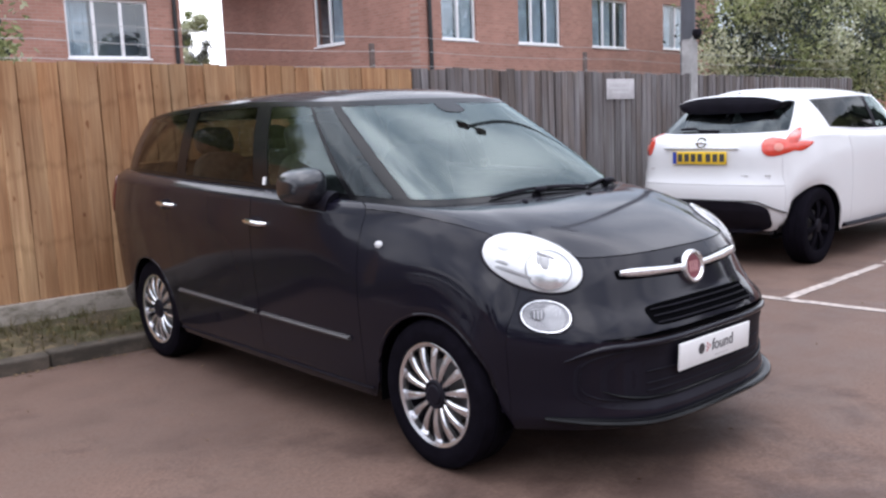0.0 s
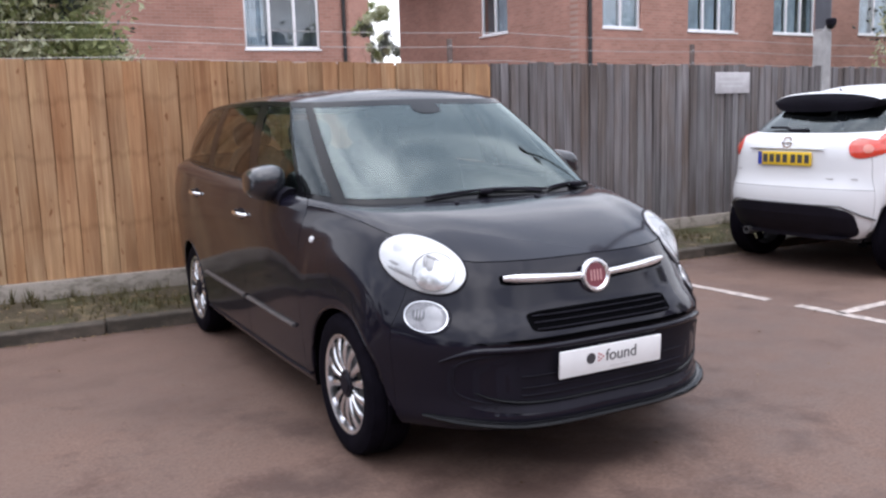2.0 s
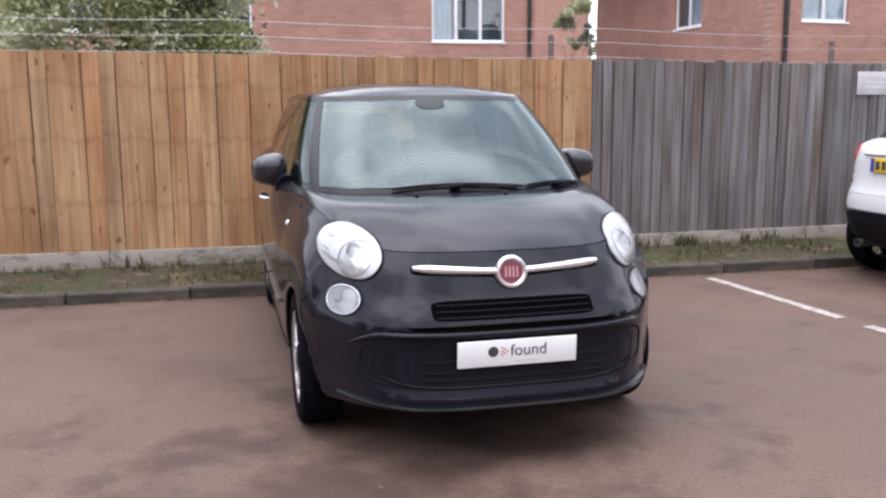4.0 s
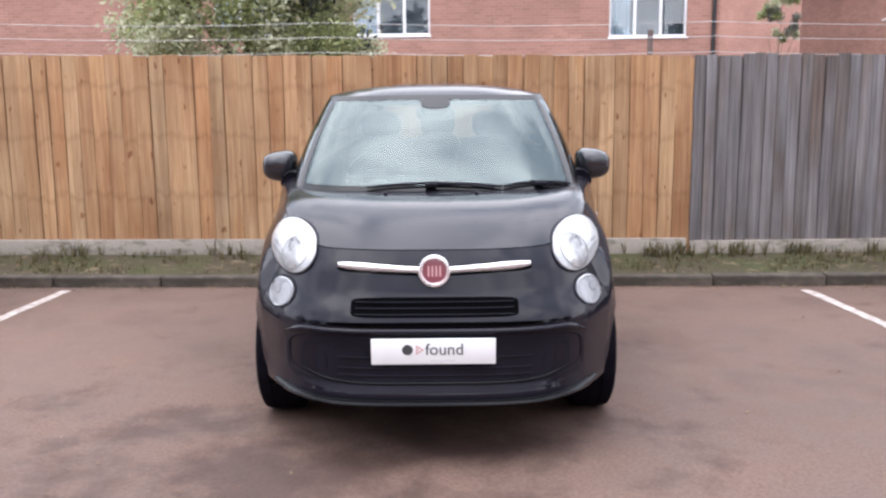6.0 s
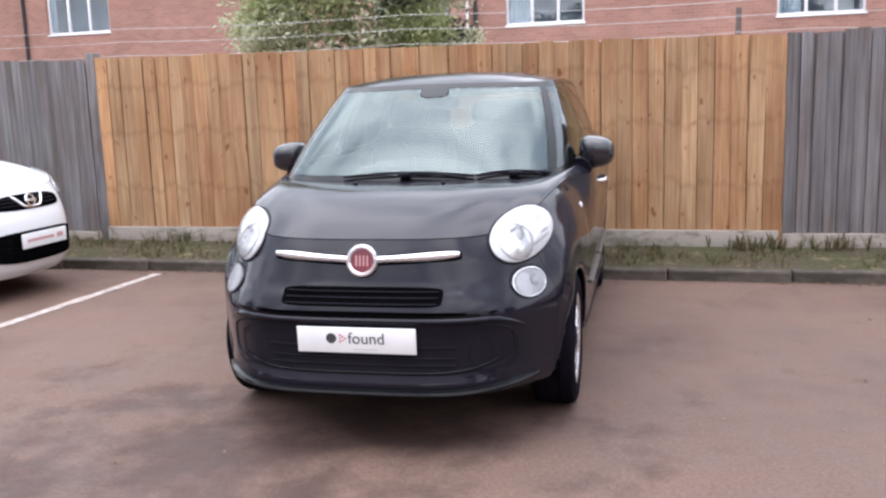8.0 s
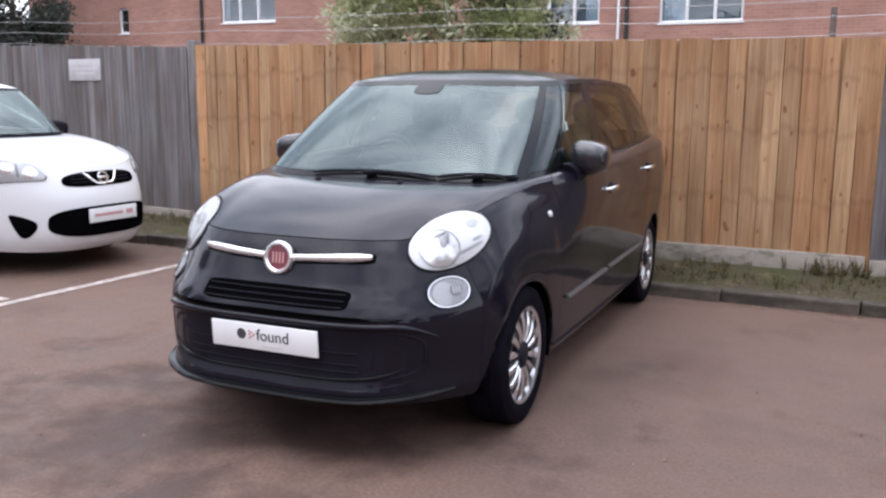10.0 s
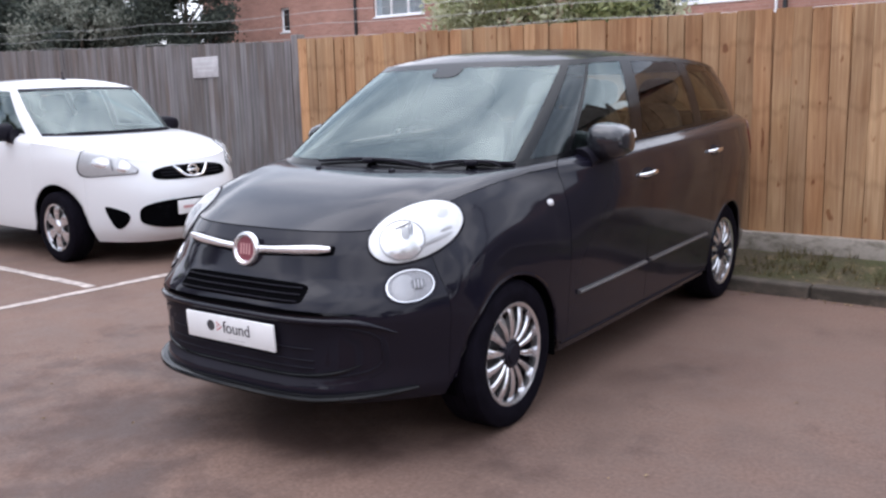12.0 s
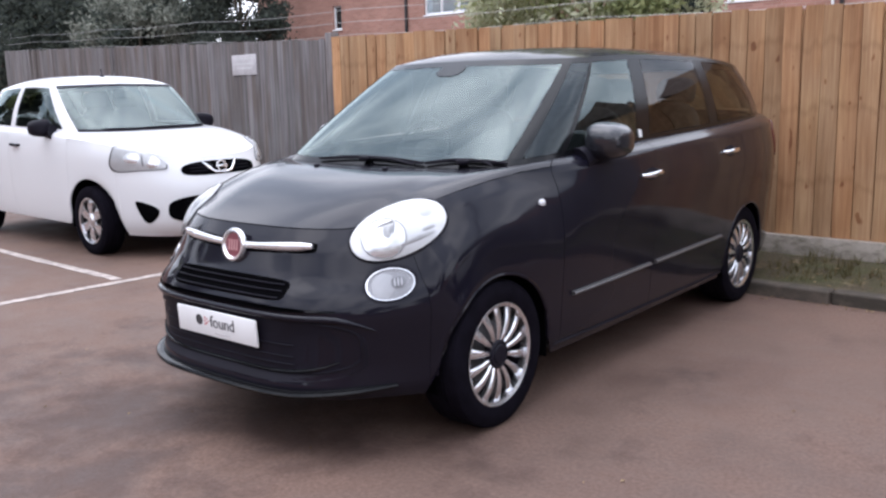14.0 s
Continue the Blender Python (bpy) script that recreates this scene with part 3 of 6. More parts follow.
    def decal(self, c, n, u, a, b, power=2.0, off=0.004, bulge=0.0, rings=7, seg=40, inner=0.0, skew=0.0, level=None, skirt=0.012):
        """A superellipse patch laid on the skin. c: near its centre, n: outward, u: its long way; bulge lifts its middle."""
        c, n = Vector(c), Vector(n).normalized()
        u = Vector(u)
        u = (u - n * u.dot(n)).normalized()
        v = n.cross(u)
        verts, faces = [], []
        for i in range(rings + 1):
            r = inner + (1 - inner) * i / rings
            for k in range(seg):
                w = 2 * math.pi * k / seg
                e = 2.0 / power
                x = math.copysign(abs(math.cos(w)) ** e, math.cos(w)) * r * a
                y = math.copysign(abs(math.sin(w)) ** e, math.sin(w)) * r * b
                y *= 1 + skew * x / a
                p = c + u * x + v * y
                if level:
                    q = level(p)
                else:
                    h = self.tree.ray_cast(p + n * 0.4, -n, 1.0)
                    q = h[0] if h[0] is not None else p
                verts.append(q + n * (off + bulge * max(0.0, 1 - r * r)))
        for i in range(rings):
            for k in range(seg):
                k2 = (k + 1) % seg
                faces.append((i * seg + k, (i + 1) * seg + k, (i + 1) * seg + k2, i * seg + k2))
        base = len(verts)
        for k in range(seg):
            verts.append(verts[rings * seg + k] - n * (off + skirt))
        for k in range(seg):
            k2 = (k + 1) % seg
            faces.append((rings * seg + k, base + k, base + k2, rings * seg + k2))
        if inner == 0.0:
            bm = raw(verts, faces)
            bmesh.ops.remove_doubles(bm, verts=bm.verts, dist=1e-5)
            return bm
        return raw(verts, faces)

    def strip(self, pts, d, width, thick, seg=8):
        """A half-round moulding along points cast onto the skin along d."""
        out = []
        for p in pts:
            h = self.tree.ray_cast(Vector(p) - Vector(d) * 0.4, Vector(d), 1.0)
            out.append(h[0] if h[0] is not None else Vector(p))
        return tube(out, width, seg, thick / width)


def both(fn):
    for q in (1, -1):
        fn(q)


WHEELS = {}


def wheel(style, parent, m):
    """One wheel at a pose; its outer face looks along +x. Alike wheels share meshes."""
    if style not in WHEELS:
        R, w = style[1], 0.10
        rim_r = R - 0.098
        out = {}
        out["rim"] = lathe([(-0.09, rim_r + 0.012), (-0.085, rim_r - 0.004), (0.05, rim_r - 0.006), (0.07, rim_r - 0.012), (0.088, rim_r - 0.012), (0.094, rim_r + 0.002), (0.090, rim_r + 0.014)], 56)
        out["wheel_barrel"] = lathe([(-0.08, rim_r - 0.006), (0.02, rim_r - 0.012), (0.052, rim_r - 0.008)], 48)
        out["tyre"] = lathe([(-0.088, rim_r), (-0.1, rim_r + 0.03), (-0.1, R - 0.03), (-0.088, R - 0.008), (-0.07, R - 0.001), (-0.035, R), (-0.03, R - 0.006), (-0.025, R), (0.0, R), (0.025, R), (0.03, R - 0.006), (0.035, R), (0.07, R - 0.001), (0.088, R - 0.008), (0.1, R - 0.03), (0.103, rim_r + 0.04), (0.097, rim_r + 0.008), (0.088, rim_r)], 64)
        out["brake_disc"] = lathe([(0.012, 0.0), (0.02, 0.04), (0.02, 0.135), (0.008, 0.135), (0.008, 0.0)], 40)
        n = style[2]
        sp = bmesh.new()
        r0, r1 = 0.045, rim_r - 0.006
        steps = 7
        vs = []
        for i in range(steps + 1):
            q = i / steps
            r = r0 + (r1 - r0) * q
            hw = style[3] + (style[4] - style[3]) * q ** 1.3
            top = 0.078 + 0.014 * math.sin(q * math.pi) - 0.004 * q
            for x, y in ((top - 0.028, -hw * 0.8), (top - 0.006, -hw), (top, -hw * 0.55), (top, hw * 0.55), (top - 0.006, hw), (top - 0.028, hw * 0.8)):
                vs.append(sp.verts.new((x, y, r)))
        for i in range(steps):
            for k in range(5):
                sp.faces.new((vs[i * 6 + k], vs[i * 6 + k + 1], vs[i * 6 + 7 + k], vs[i * 6 + 6 + k]))
        out["spoke"] = sp
        out["hub_cap"] = lathe([(0.05, 0.063), (0.083, 0.061), (0.089, 0.054), (0.086, 0.044), (0.092, 0.036), (0.093, 0.0)], 32)
        meshes = {}
        for k, bm in out.items():
            bmesh.ops.recalc_face_normals(bm, faces=bm.faces[:])
            me = bpy.data.meshes.new(k)
            bm.to_mesh(me)
            bm.free()
            me.materials.append({"rim": style[5], "tyre": RUBBER, "wheel_barrel": DARK_PLASTIC, "brake_disc": SATIN_GREY, "spoke": style[5], "hub_cap": style[6]}[k])
            me.polygons.foreach_set("use_smooth", [True] * len(me.polygons))
            me.set_sharp_from_angle(angle=radians(35))
            meshes[k] = me
        WHEELS[style] = meshes
    ms = WHEELS[style]
    top = new("wheel", ms["rim"])
    top.parent, top.matrix_basis = parent, m
    for k in ("tyre", "wheel_barrel", "brake_disc", "hub_cap"):
        o = new(k, ms[k])
        o.parent = top
    for i in range(style[2]):
        o = new("spoke", ms["spoke"])
        o.parent, o.matrix_basis = top, pose(0, 0, 0, 360 * i / style[2])
    return top


def running_gear(shape, car, style, track):
    s = shape.s
    for yw in s["axles"]:
        for q in (1, -1):
            wheel(style, car, pose(q * track, yw, style[1], 0, 0, 0 if q > 0 else 180))
            R = s["arch"]
            verts, faces, n = [], [], 24
            for k in range(n + 1):
                a = math.pi * (k / n) * 1.16 - 0.08 * math.pi
                ly, lz = yw - (R + 0.003) * math.cos(a), s["hub_z"] + (R + 0.003) * math.sin(a)
                edge = shape.low_point(0.0, ("S", min(max(ly, yw - R), yw + R)))[0] - 0.012
                for x in (edge, s["width"](0.5) - 0.34):
                    verts.append((q * x, ly, lz))
            for k in range(n):
                faces.append((2 * k, 2 * k + 1, 2 * k + 3, 2 * k + 2))
            faces.append([2 * k + 1 for k in range(n + 1)])
            part("wheel_arch_liner", raw(verts, faces), VOID, car)
    ax = s["axles"]
    x = s["width"](0.5) - 0.30
    part("underbody", join(box(2 * x, s["length"] - 0.5, 0.2, (0, s["length"] / 2, s["sill"](1.5) + 0.12), 0.03),
                           box(2 * x + 0.5, ax[1] - ax[0] - 2 * s["arch"] - 0.04, 0.16, (0, sum(ax) / 2, s["sill"](1.5) + 0.10), 0.03)), CABIN, car)


def cabin(shape, car, rhd_x, front_y, rear_y, seat_z, head_z, wheel_y, wheel_z):
    """Seats, dashboard and steering wheel, seen dimly through the glass."""
    def seat(x, y, w, lean):
        b = blob((0, 0, 0.30), (w, 0.075, 0.34), 3.5)
        h = blob((0, 0.02, 0.72), (0.13, 0.05, 0.09), 3.0)
        c = blob((0, -0.24, -0.02), (w, 0.28, 0.08), 3.5)
        st = join(tube([(-0.05, 0.01, 0.58), (-0.05, 0.02, 0.68)], 0.008), tube([(0.05, 0.01, 0.58), (0.05, 0.02, 0.68)], 0.008))
        top = part("seat", join(b, c, st), SEAT_CLOTH, car, "", pose(x, y, seat_z, -lean))
        part("headrest", h, SEAT_CLOTH, top)
    for x in (-0.36, 0.36):
        seat(x, front_y, 0.24, 14)
    for x in (-0.42, 0.0, 0.42):
        seat(x, rear_y, 0.20, 16)
    b = shape.s["B"]
    zc = b["z"](b["front"]) - 0.05
    part("dashboard", join(blob((0, b["front"] + 0.42, zc - 0.05), (b["w"] - 0.10, 0.30, 0.10), 4.0), box(1.2, 0.2, 0.3, (0, b["front"] + 0.45, zc - 0.2), 0.04)), CABIN, car)
    rim = []
    for k in range(33):
        a = 2 * math.pi * k / 32
        rim.append((0.175 * math.cos(a), 0, 0.175 * math.sin(a)))
    sw = join(tube(rim, 0.016, 8), blob((0, 0.02, 0), (0.07, 0.03, 0.06), 2.5), tube([(-0.17, 0, 0), (0.17, 0, 0)], 0.016, 6), tube([(0, 0, -0.16), (0, 0.02, 0)], 0.016, 6))
    part("steering_wheel", sw, CABIN, car, "", pose(rhd_x, wheel_y, wheel_z, -22))
    v, f, n = shape.cells(lambda i, j, q: shape.rows[i][0] == "rf")
    me = bpy.data.meshes.new("headliner")
    me.from_pydata([(p[0], p[1], p[2] - 0.03) for p in v], [], f)
    link(me, "headliner", HEADLINER, car)


def mirror_part(shape, car, q, c, size, material, arm_to):
    m = pose(*c, 0, 0, 0)
    sx, sy, sz = size
    shell = blob((0, 0, 0), (sx, sy, sz), 3.0)
    for v in shell.verts:
        if v.co.y > sy * 0.55:
            v.co.y = sy * 0.55
        v.co.z *= 1 - 0.16 * (v.co.x * q / sx)
    top = part("door_mirror", shell, material, car, "", m)
    part("mirror_glass", blob((0, sy * 0.56, 0), (sx * 0.85, 0.006, sz * 0.82), 3.0), CHROME, top)
    a = Vector(arm_to) - Vector(c)
    part("mirror_arm", tube([(-q * sx * 0.55, 0, -sz * 0.55), tuple(Vector((-q * sx * 0.55, 0, -sz * 0.55)).lerp(a, 0.55)), tuple(a)], [0.045, 0.055, 0.068], 10), DARK_PLASTIC, top)


def bars(rows, width, thick, material, parent, m, name="print"):
    """Unreadable print: plain bars. rows: (centre x, centre z, width, height)."""
    bm = join(*[box(w, thick, h, (x, 0, z)) for x, z, w, h in rows])
    return part(name, bm, material, parent, "", m)


def text_part(words, size, material, parent, m, name="lettering"):
    cu = bpy.data.curves.new(name, "FONT")
    cu.body, cu.size, cu.extrude, cu.align_x, cu.align_y = words, size, 0.0008, "CENTER", "CENTER"
    tmp = new(name, cu)
    dg = bpy.context.evaluated_depsgraph_get()
    me = bpy.data.meshes.new_from_object(tmp.evaluated_get(dg))
    bpy.data.objects.remove(tmp)
    me.materials.clear()
    return link(me, name, material, parent, "", False, m)


# ---- the black car ----
FAMILY = dict(
    mid=1.9, length=4.2, axles=(0.686, 3.349), arch=0.345, hub_z=0.305, caps=(14, 12),
    low=(0.0, 0.05, 0.10, 0.16, 0.23, 0.31, 0.40, 0.49, 0.58, 0.67, 0.76, 0.84, 0.91, 0.96, 1.0),
    shoulder=(0, 0.10, 0.22, 0.35, 0.5, 0.65, 0.8, 0.92, 1.0), band=(0, 0.05, 0.16, 0.28, 0.4, 0.52, 0.64, 0.76, 0.86, 0.94, 1.0),
    anchors=((0.31, 0.855, 1.57), (0.66, 0.93, 1.64), (1.05, 1.15, 1.74), (1.30, 1.31, 1.80), (1.95, 1.95, 2.12), (2.03, 2.03, 2.20),
             (2.90, 2.90, 2.94), (3.02, 3.02, 3.06), (3.72, 3.70, 3.64), (3.95, 3.88, 3.78)),
    cuts=(0.31, 0.66, 0.78, 1.12, 1.17, 1.24, 1.95, 1.99, 2.10, 2.90, 2.96, 3.02, 3.72, 3.78, 3.95),
    sill=curve((0.0, 0.25), (0.31, 0.235), (0.6, 0.215), (1.2, 0.215), (3.0, 0.225), (4.2, 0.28)),
    belt=curve((0.05, 0.874), (0.16, 0.876), (0.3, 0.922), (0.6, 0.998), (1.0, 1.045), (1.5, 1.065), (3.0, 1.10), (4.2, 1.13)),
    nose=curve((0.22, -0.02), (0.25, -0.085), (0.281, -0.112), (0.31, -0.105), (0.345, -0.080), (0.5, -0.078), (0.55, -0.085), (0.59, -0.100), (0.64, -0.055), (0.7, -0.012), (0.8, 0.025), (0.875, 0.075)),
    tail=curve((0.2, 4.14), (0.35, 4.25), (0.6, 4.27), (0.9, 4.26), (1.13, 4.23)),
    width=curve((0.18, 0.805), (0.28, 0.852), (0.5, 0.868), (0.7, 0.882), (0.86, 0.893), (0.95, 0.892), (1.02, 0.880), (1.10, 0.868)),
    flare=0.06, tuck=0.080, n_low=(curve((0.2, 3.6), (0.35, 3.75), (0.55, 3.8), (0.68, 3.5), (0.88, 3.1)), 6.0), crown=1.9, bow=0.03,
    B=dict(front=0.80, rear=4.20, w=0.785, n=(5.0, 5.5), z=curve((0.8, 1.055), (1.1, 1.074), (1.4, 1.092), (3.0, 1.145), (4.2, 1.19)), drop=0.0),
    C=dict(front=1.53, rear=4.06, w=0.632, n=(3.2, 6.0), z=curve((1.5, 1.535), (1.9, 1.56), (2.4, 1.572), (3.2, 1.56), (3.93, 1.51)), drop=0.014),
    roof_mid=2.5, roof=curve((1.6, 1.570), (2.0, 1.605), (2.5, 1.622), (3.2, 1.612), (3.9, 1.545)))


def build_family_car():
    car = thing("family_car", "glossy black tall family car parked nose out before the fence", "car")
    sh = CarShape(FAMILY)
    R, Y = sh.rows, sh.mid_y
    kind = lambda i: R[i + 1][0]
    low, shd, gh, rf = (lambda i: kind(i) == "low"), (lambda i: kind(i) == "sh"), (lambda i: kind(i) == "gh"), (lambda i: kind(i) == "rf")
    glass_row = lambda i: gh(i) and R[i][1] >= 0.05 and R[i + 1][1] <= 0.94 and R[i][0] == "gh"
    fuzzy = lambda lo, hi: (lambda i, j, q: (low(i) or shd(i)) and lo < Y[j] < hi)
    P = BLACK_PAINT
    # inner shell behind the panel gaps
    v, f, n = sh.cells(lambda i, j, q: low(i) or shd(i))
    me = bpy.data.meshes.new("inner_shell")
    me.from_pydata([(p[0] - a[0] * 0.014, p[1] - a[1] * 0.014, p[2] - a[2] * 0.014) for p, a in zip(v, n)], [], f)
    link(me, "inner_shell", CABIN, car)
    sh.panel("bonnet", lambda i, j, q: shd(i) and Y[j] < 1.12, P, car, gap=0.0055)
    sh.panel("front_bumper", lambda i, j, q: low(i) and Y[j] < 0.31, P, car, gap=0.0008)
    sh.panel("rear_bumper", lambda i, j, q: low(i) and Y[j] > 3.72 and R[i + 1][1] <= 0.49, P, car)
    sh.panel("tailgate", lambda i, j, q: ((low(i) and R[i][1] >= 0.49) or shd(i) or (gh(i) and not glass_row(i))) and Y[j] > 3.95, P, car)
    for q in (1, -1):
        s1 = (q,)
        sh.panel("front_wing", lambda i, j, k: low(i) and 0.31 < Y[j] < 1.12, P, car, s1, gap=0.0012)
        sh.panel("front_door", fuzzy(1.12, 1.99), P, car, s1)
        sh.panel("rear_door", fuzzy(1.99, 2.96), P, car, s1)
        sh.panel("rear_wing", lambda i, j, k: (low(i) or shd(i)) and 2.96 < Y[j] < 3.95 and not (Y[j] > 3.72 and low(i) and R[i + 1][1] <= 0.49), P, car, s1)
        sh.panel("window_surround", lambda i, j, k: gh(i) and not glass_row(i) and 0.66 < Y[j] < 3.95, GLOSS_BLACK, car, s1, gap=0.0)
        sh.panel("screen_pillar", lambda i, j, k: glass_row(i) and 0.66 < Y[j] < 0.78, GLOSS_BLACK, car, s1, gap=0.0, lift=0.001)
        sh.panel("quarter_window", lambda i, j, k: glass_row(i) and 0.78 < Y[j] < 1.17, SIDE_GLASS, car, s1, gap=0.003, skirt=0.004)
        sh.panel("front_pillar", lambda i, j, k: glass_row(i) and 1.17 < Y[j] < 1.24, GLOSS_BLACK, car, s1, gap=0.0)
        sh.panel("front_door_window", lambda i, j, k: glass_row(i) and 1.24 < Y[j] < 1.95, CAR_GLASS, car, s1, gap=0.003, skirt=0.004)
        sh.panel("centre_pillar", lambda i, j, k: glass_row(i) and 1.95 < Y[j] < 2.10, GLOSS_BLACK, car, s1, gap=0.001)
        sh.panel("rear_door_window", lambda i, j, k: glass_row(i) and 2.10 < Y[j] < 2.90, TINTED_GLASS, car, s1, gap=0.003, skirt=0.004)
        sh.panel("rear_pillar", lambda i, j, k: glass_row(i) and 2.90 < Y[j] < 3.02, GLOSS_BLACK, car, s1, gap=0.001)
        sh.panel("rear_quarter_window", lambda i, j, k: glass_row(i) and 3.02 < Y[j] < 3.72, TINTED_GLASS, car, s1, gap=0.003, skirt=0.004)
        sh.panel("tail_pillar", lambda i, j, k: glass_row(i) and 3.72 < Y[j] < 3.95, P, car, s1, gap=0.001)
        # wing badge lamp, handles, sill moulding
        part("side_repeater", sh.decal((q * 0.88, 1.0, 0.915), (q, 0, 0.1), (0, 1, 0), 0.022, 0.015, 2.2, 0.003, 0.006, 3, 20), LAMP_WHITE, car, "small white side lamp")
        for y, z in ((1.925, 0.955), (2.97, 1.0)):
            h = sh.hit((q * 1.5, y, z), (-q, 0, 0))[0]
            pts = [(h.x + q * o, y + d, z + e) for d, o, e in ((-0.095, -0.005, -0.004), (-0.075, 0.022, -0.002), (-0.03, 0.032, 0.001), (0.04, 0.032, 0.004), (0.08, 0.022, 0.006), (0.098, -0.005, 0.007))]
            part("door_handle", tube(pts, [0.006, 0.009, 0.0105, 0.0105, 0.009, 0.006], 10, 1.25), CHROME, car, "chrome door handle")
            part("handle_recess", sh.decal((q * 0.9, y, z), (q, 0, 0.05), (0, 1, 0), 0.07, 0.03, 2.4, 0.0015, 0, 3, 24), DARK_PLASTIC, car)
        part("sill_moulding", sh.strip([(q * 0.9, y, 0.475 + 0.012 * (y - 1.2)) for y in np.linspace(1.20, 1.96, 10)], (-q, 0, 0), 0.020, 0.011), SATIN_GREY, car, "satin grey door moulding")
        part("sill_moulding", sh.strip([(q * 0.9, y, 0.475 + 0.012 * (y - 1.2)) for y in np.linspace(2.02, 2.90, 10)], (-q, 0, 0), 0.020, 0.011), SATIN_GREY, car, "satin grey door moulding")
        part("sill_edge", sh.strip([(q * 0.9, y, 0.262) for y in np.linspace(1.08, 2.96, 18)], (-q, 0, 0), 0.008, 0.006), DARK_PLASTIC, car)
        part("tail_lamp", sh.decal((q * 0.80, 4.05, 1.02), (q * 0.75, 0.65, 0.05), (0, 0, 1), 0.125, 0.062, 2.6, 0.006, 0.012, 5, 32), DARK_RED, car, "dark red upright tail lamp")
        part("window_sticker", sh.decal((q * 0.83, 2.0, 1.165), (q, 0, 0.3), (0, 0, 1), 0.021, 0.012, 5, 0.008, 0, 2, 16), PLATE_WHITE, car, "small white pillar sticker")
        # lamps
        hn, hu, hc = (q * 0.52, -0.72, 0.46), (q * 0.24, 0.33, 0.17), (q * 0.617, 0.322, 0.862)
        lv = sh.smooth_level(hc, hn, hu, 0.203, 0.113)
        un = Vector(hu).normalized()
        vn = Vector(hn).normalized().cross(un) * q
        at = lambda du, dv: tuple(Vector(hc) + un * du + vn * dv)
        lamp = part("headlamp", sh.decal(hc, hn, hu, 0.195, 0.107, 2.1, 0.002, 0.0, 8, 56, level=lv, skirt=0.06), REFLECTOR, car, "large clear oval headlamp")
        part("lamp_seal", sh.decal(hc, hn, hu, 0.204, 0.116, 2.1, 0.003, 0.0, 2, 56, 0.92), DARK_PLASTIC, lamp)
        part("lamp_bowl", sh.decal(at(-0.068, -0.012), hn, hu, 0.086, 0.080, 2.0, 0.003, 0.011, 6, 40, level=lv, skirt=0.0), LAMP_BOWL, lamp)
        part("bowl_ring", sh.decal(at(-0.068, -0.012), hn, hu, 0.089, 0.083, 2.0, 0.006, 0.0, 2, 40, 0.955, level=lv, skirt=0.0), LAMP_MID2, lamp)
        for du in (-0.006, 0.006):
            part("bulb_clip", sh.decal(at(-0.022 + du, 0.004), hn, (0, 0, 1), 0.024, 0.004, 2.4, 0.016, 0.0, 2, 16, level=lv, skirt=0.002), LAMP_GREY, lamp)
        part("lamp_baffle", sh.decal(at(-0.046, 0.000), hn, (0, 0, 1), 0.026, 0.018, 3.0, 0.014, 0.004, 3, 24, skew=0.25, level=lv, skirt=0.004), LAMP_SOFT, lamp)
        part("baffle_edge", sh.decal(at(-0.040, 0.034), hn, hu, 0.036, 0.0035, 2.5, 0.015, 0.0, 2, 20, level=lv, skirt=0.002), LAMP_GREY, lamp)
        part("indicator_bowl", sh.decal(at(0.125, 0.022), hn, hu, 0.028, 0.024, 2.0, 0.004, 0.002, 4, 24, level=lv, skirt=0.0), LAMP_PALE, lamp)
        part("reflector_crease", sh.decal(at(0.045, -0.070), hn, hu, 0.075, 0.007, 2.4, 0.005, 0.002, 3, 28, level=lv, skirt=0.0), LAMP_SOFT, lamp)
        part("indicator_stalk", sh.decal(at(0.105, -0.048), hn, hu, 0.026, 0.006, 2.4, 0.005, 0.002, 3, 20, level=lv, skirt=0.0), LAMP_SOFT, lamp)
        part("lamp_lens", sh.decal(hc, hn, hu, 0.197, 0.109, 2.1, 0.005, 0.020, 8, 56, level=lv, skirt=0.05), LENS_GLASS, lamp).visible_shadow = False
        fn, fu, fc = (q * 0.60, -0.80, 0.10), (q * 0.8, 0.62, 0.10), (q * 0.680, 0.19, 0.683)
        fv = Vector(fn).normalized().cross(Vector(fu).normalized()) * q
        fat = lambda du, dv: tuple(Vector(fc) + Vector(fu).normalized() * du + fv * dv)
        fog = part("driving_lamp", sh.decal(fc, fn, fu, 0.088, 0.056, 2.1, 0.006, -0.002, 5, 36), LAMP_MID2, car, "small round clear driving lamp")
        part("lamp_rim", sh.decal(fc, fn, fu, 0.092, 0.059, 2.1, 0.009, 0.0, 2, 36, 0.93), ALLOY, fog)
        part("lamp_seal", sh.decal(fc, fn, fu, 0.102, 0.069, 2.1, 0.003, 0.0, 2, 36, 0.90), DARK_PLASTIC, fog)
        part("lamp_bowl", sh.decal(fat(-0.026, -0.004), fn, fu, 0.044, 0.046, 2.0, 0.007, 0.006, 4, 28), LAMP_SOFT, fog)
        part("bulb_shield", sh.decal(fat(0.030, 0.004), fn, fu, 0.028, 0.020, 2.6, 0.010, 0.003, 3, 20), LAMP_GREY, fog)
        for k in (-1, 0, 1):
            part("shield_fin", sh.decal(fat(0.030 + 0.013 * k, 0.004), fn, fv, 0.017, 0.0028, 2.4, 0.015, 0.0, 2, 14), LAMP_WHITE, fog)
        part("lamp_lens", sh.decal(fc, fn, fu, 0.087, 0.055, 2.1, 0.014, 0.010, 5, 36), FOG_GLASS, fog).visible_shadow = False
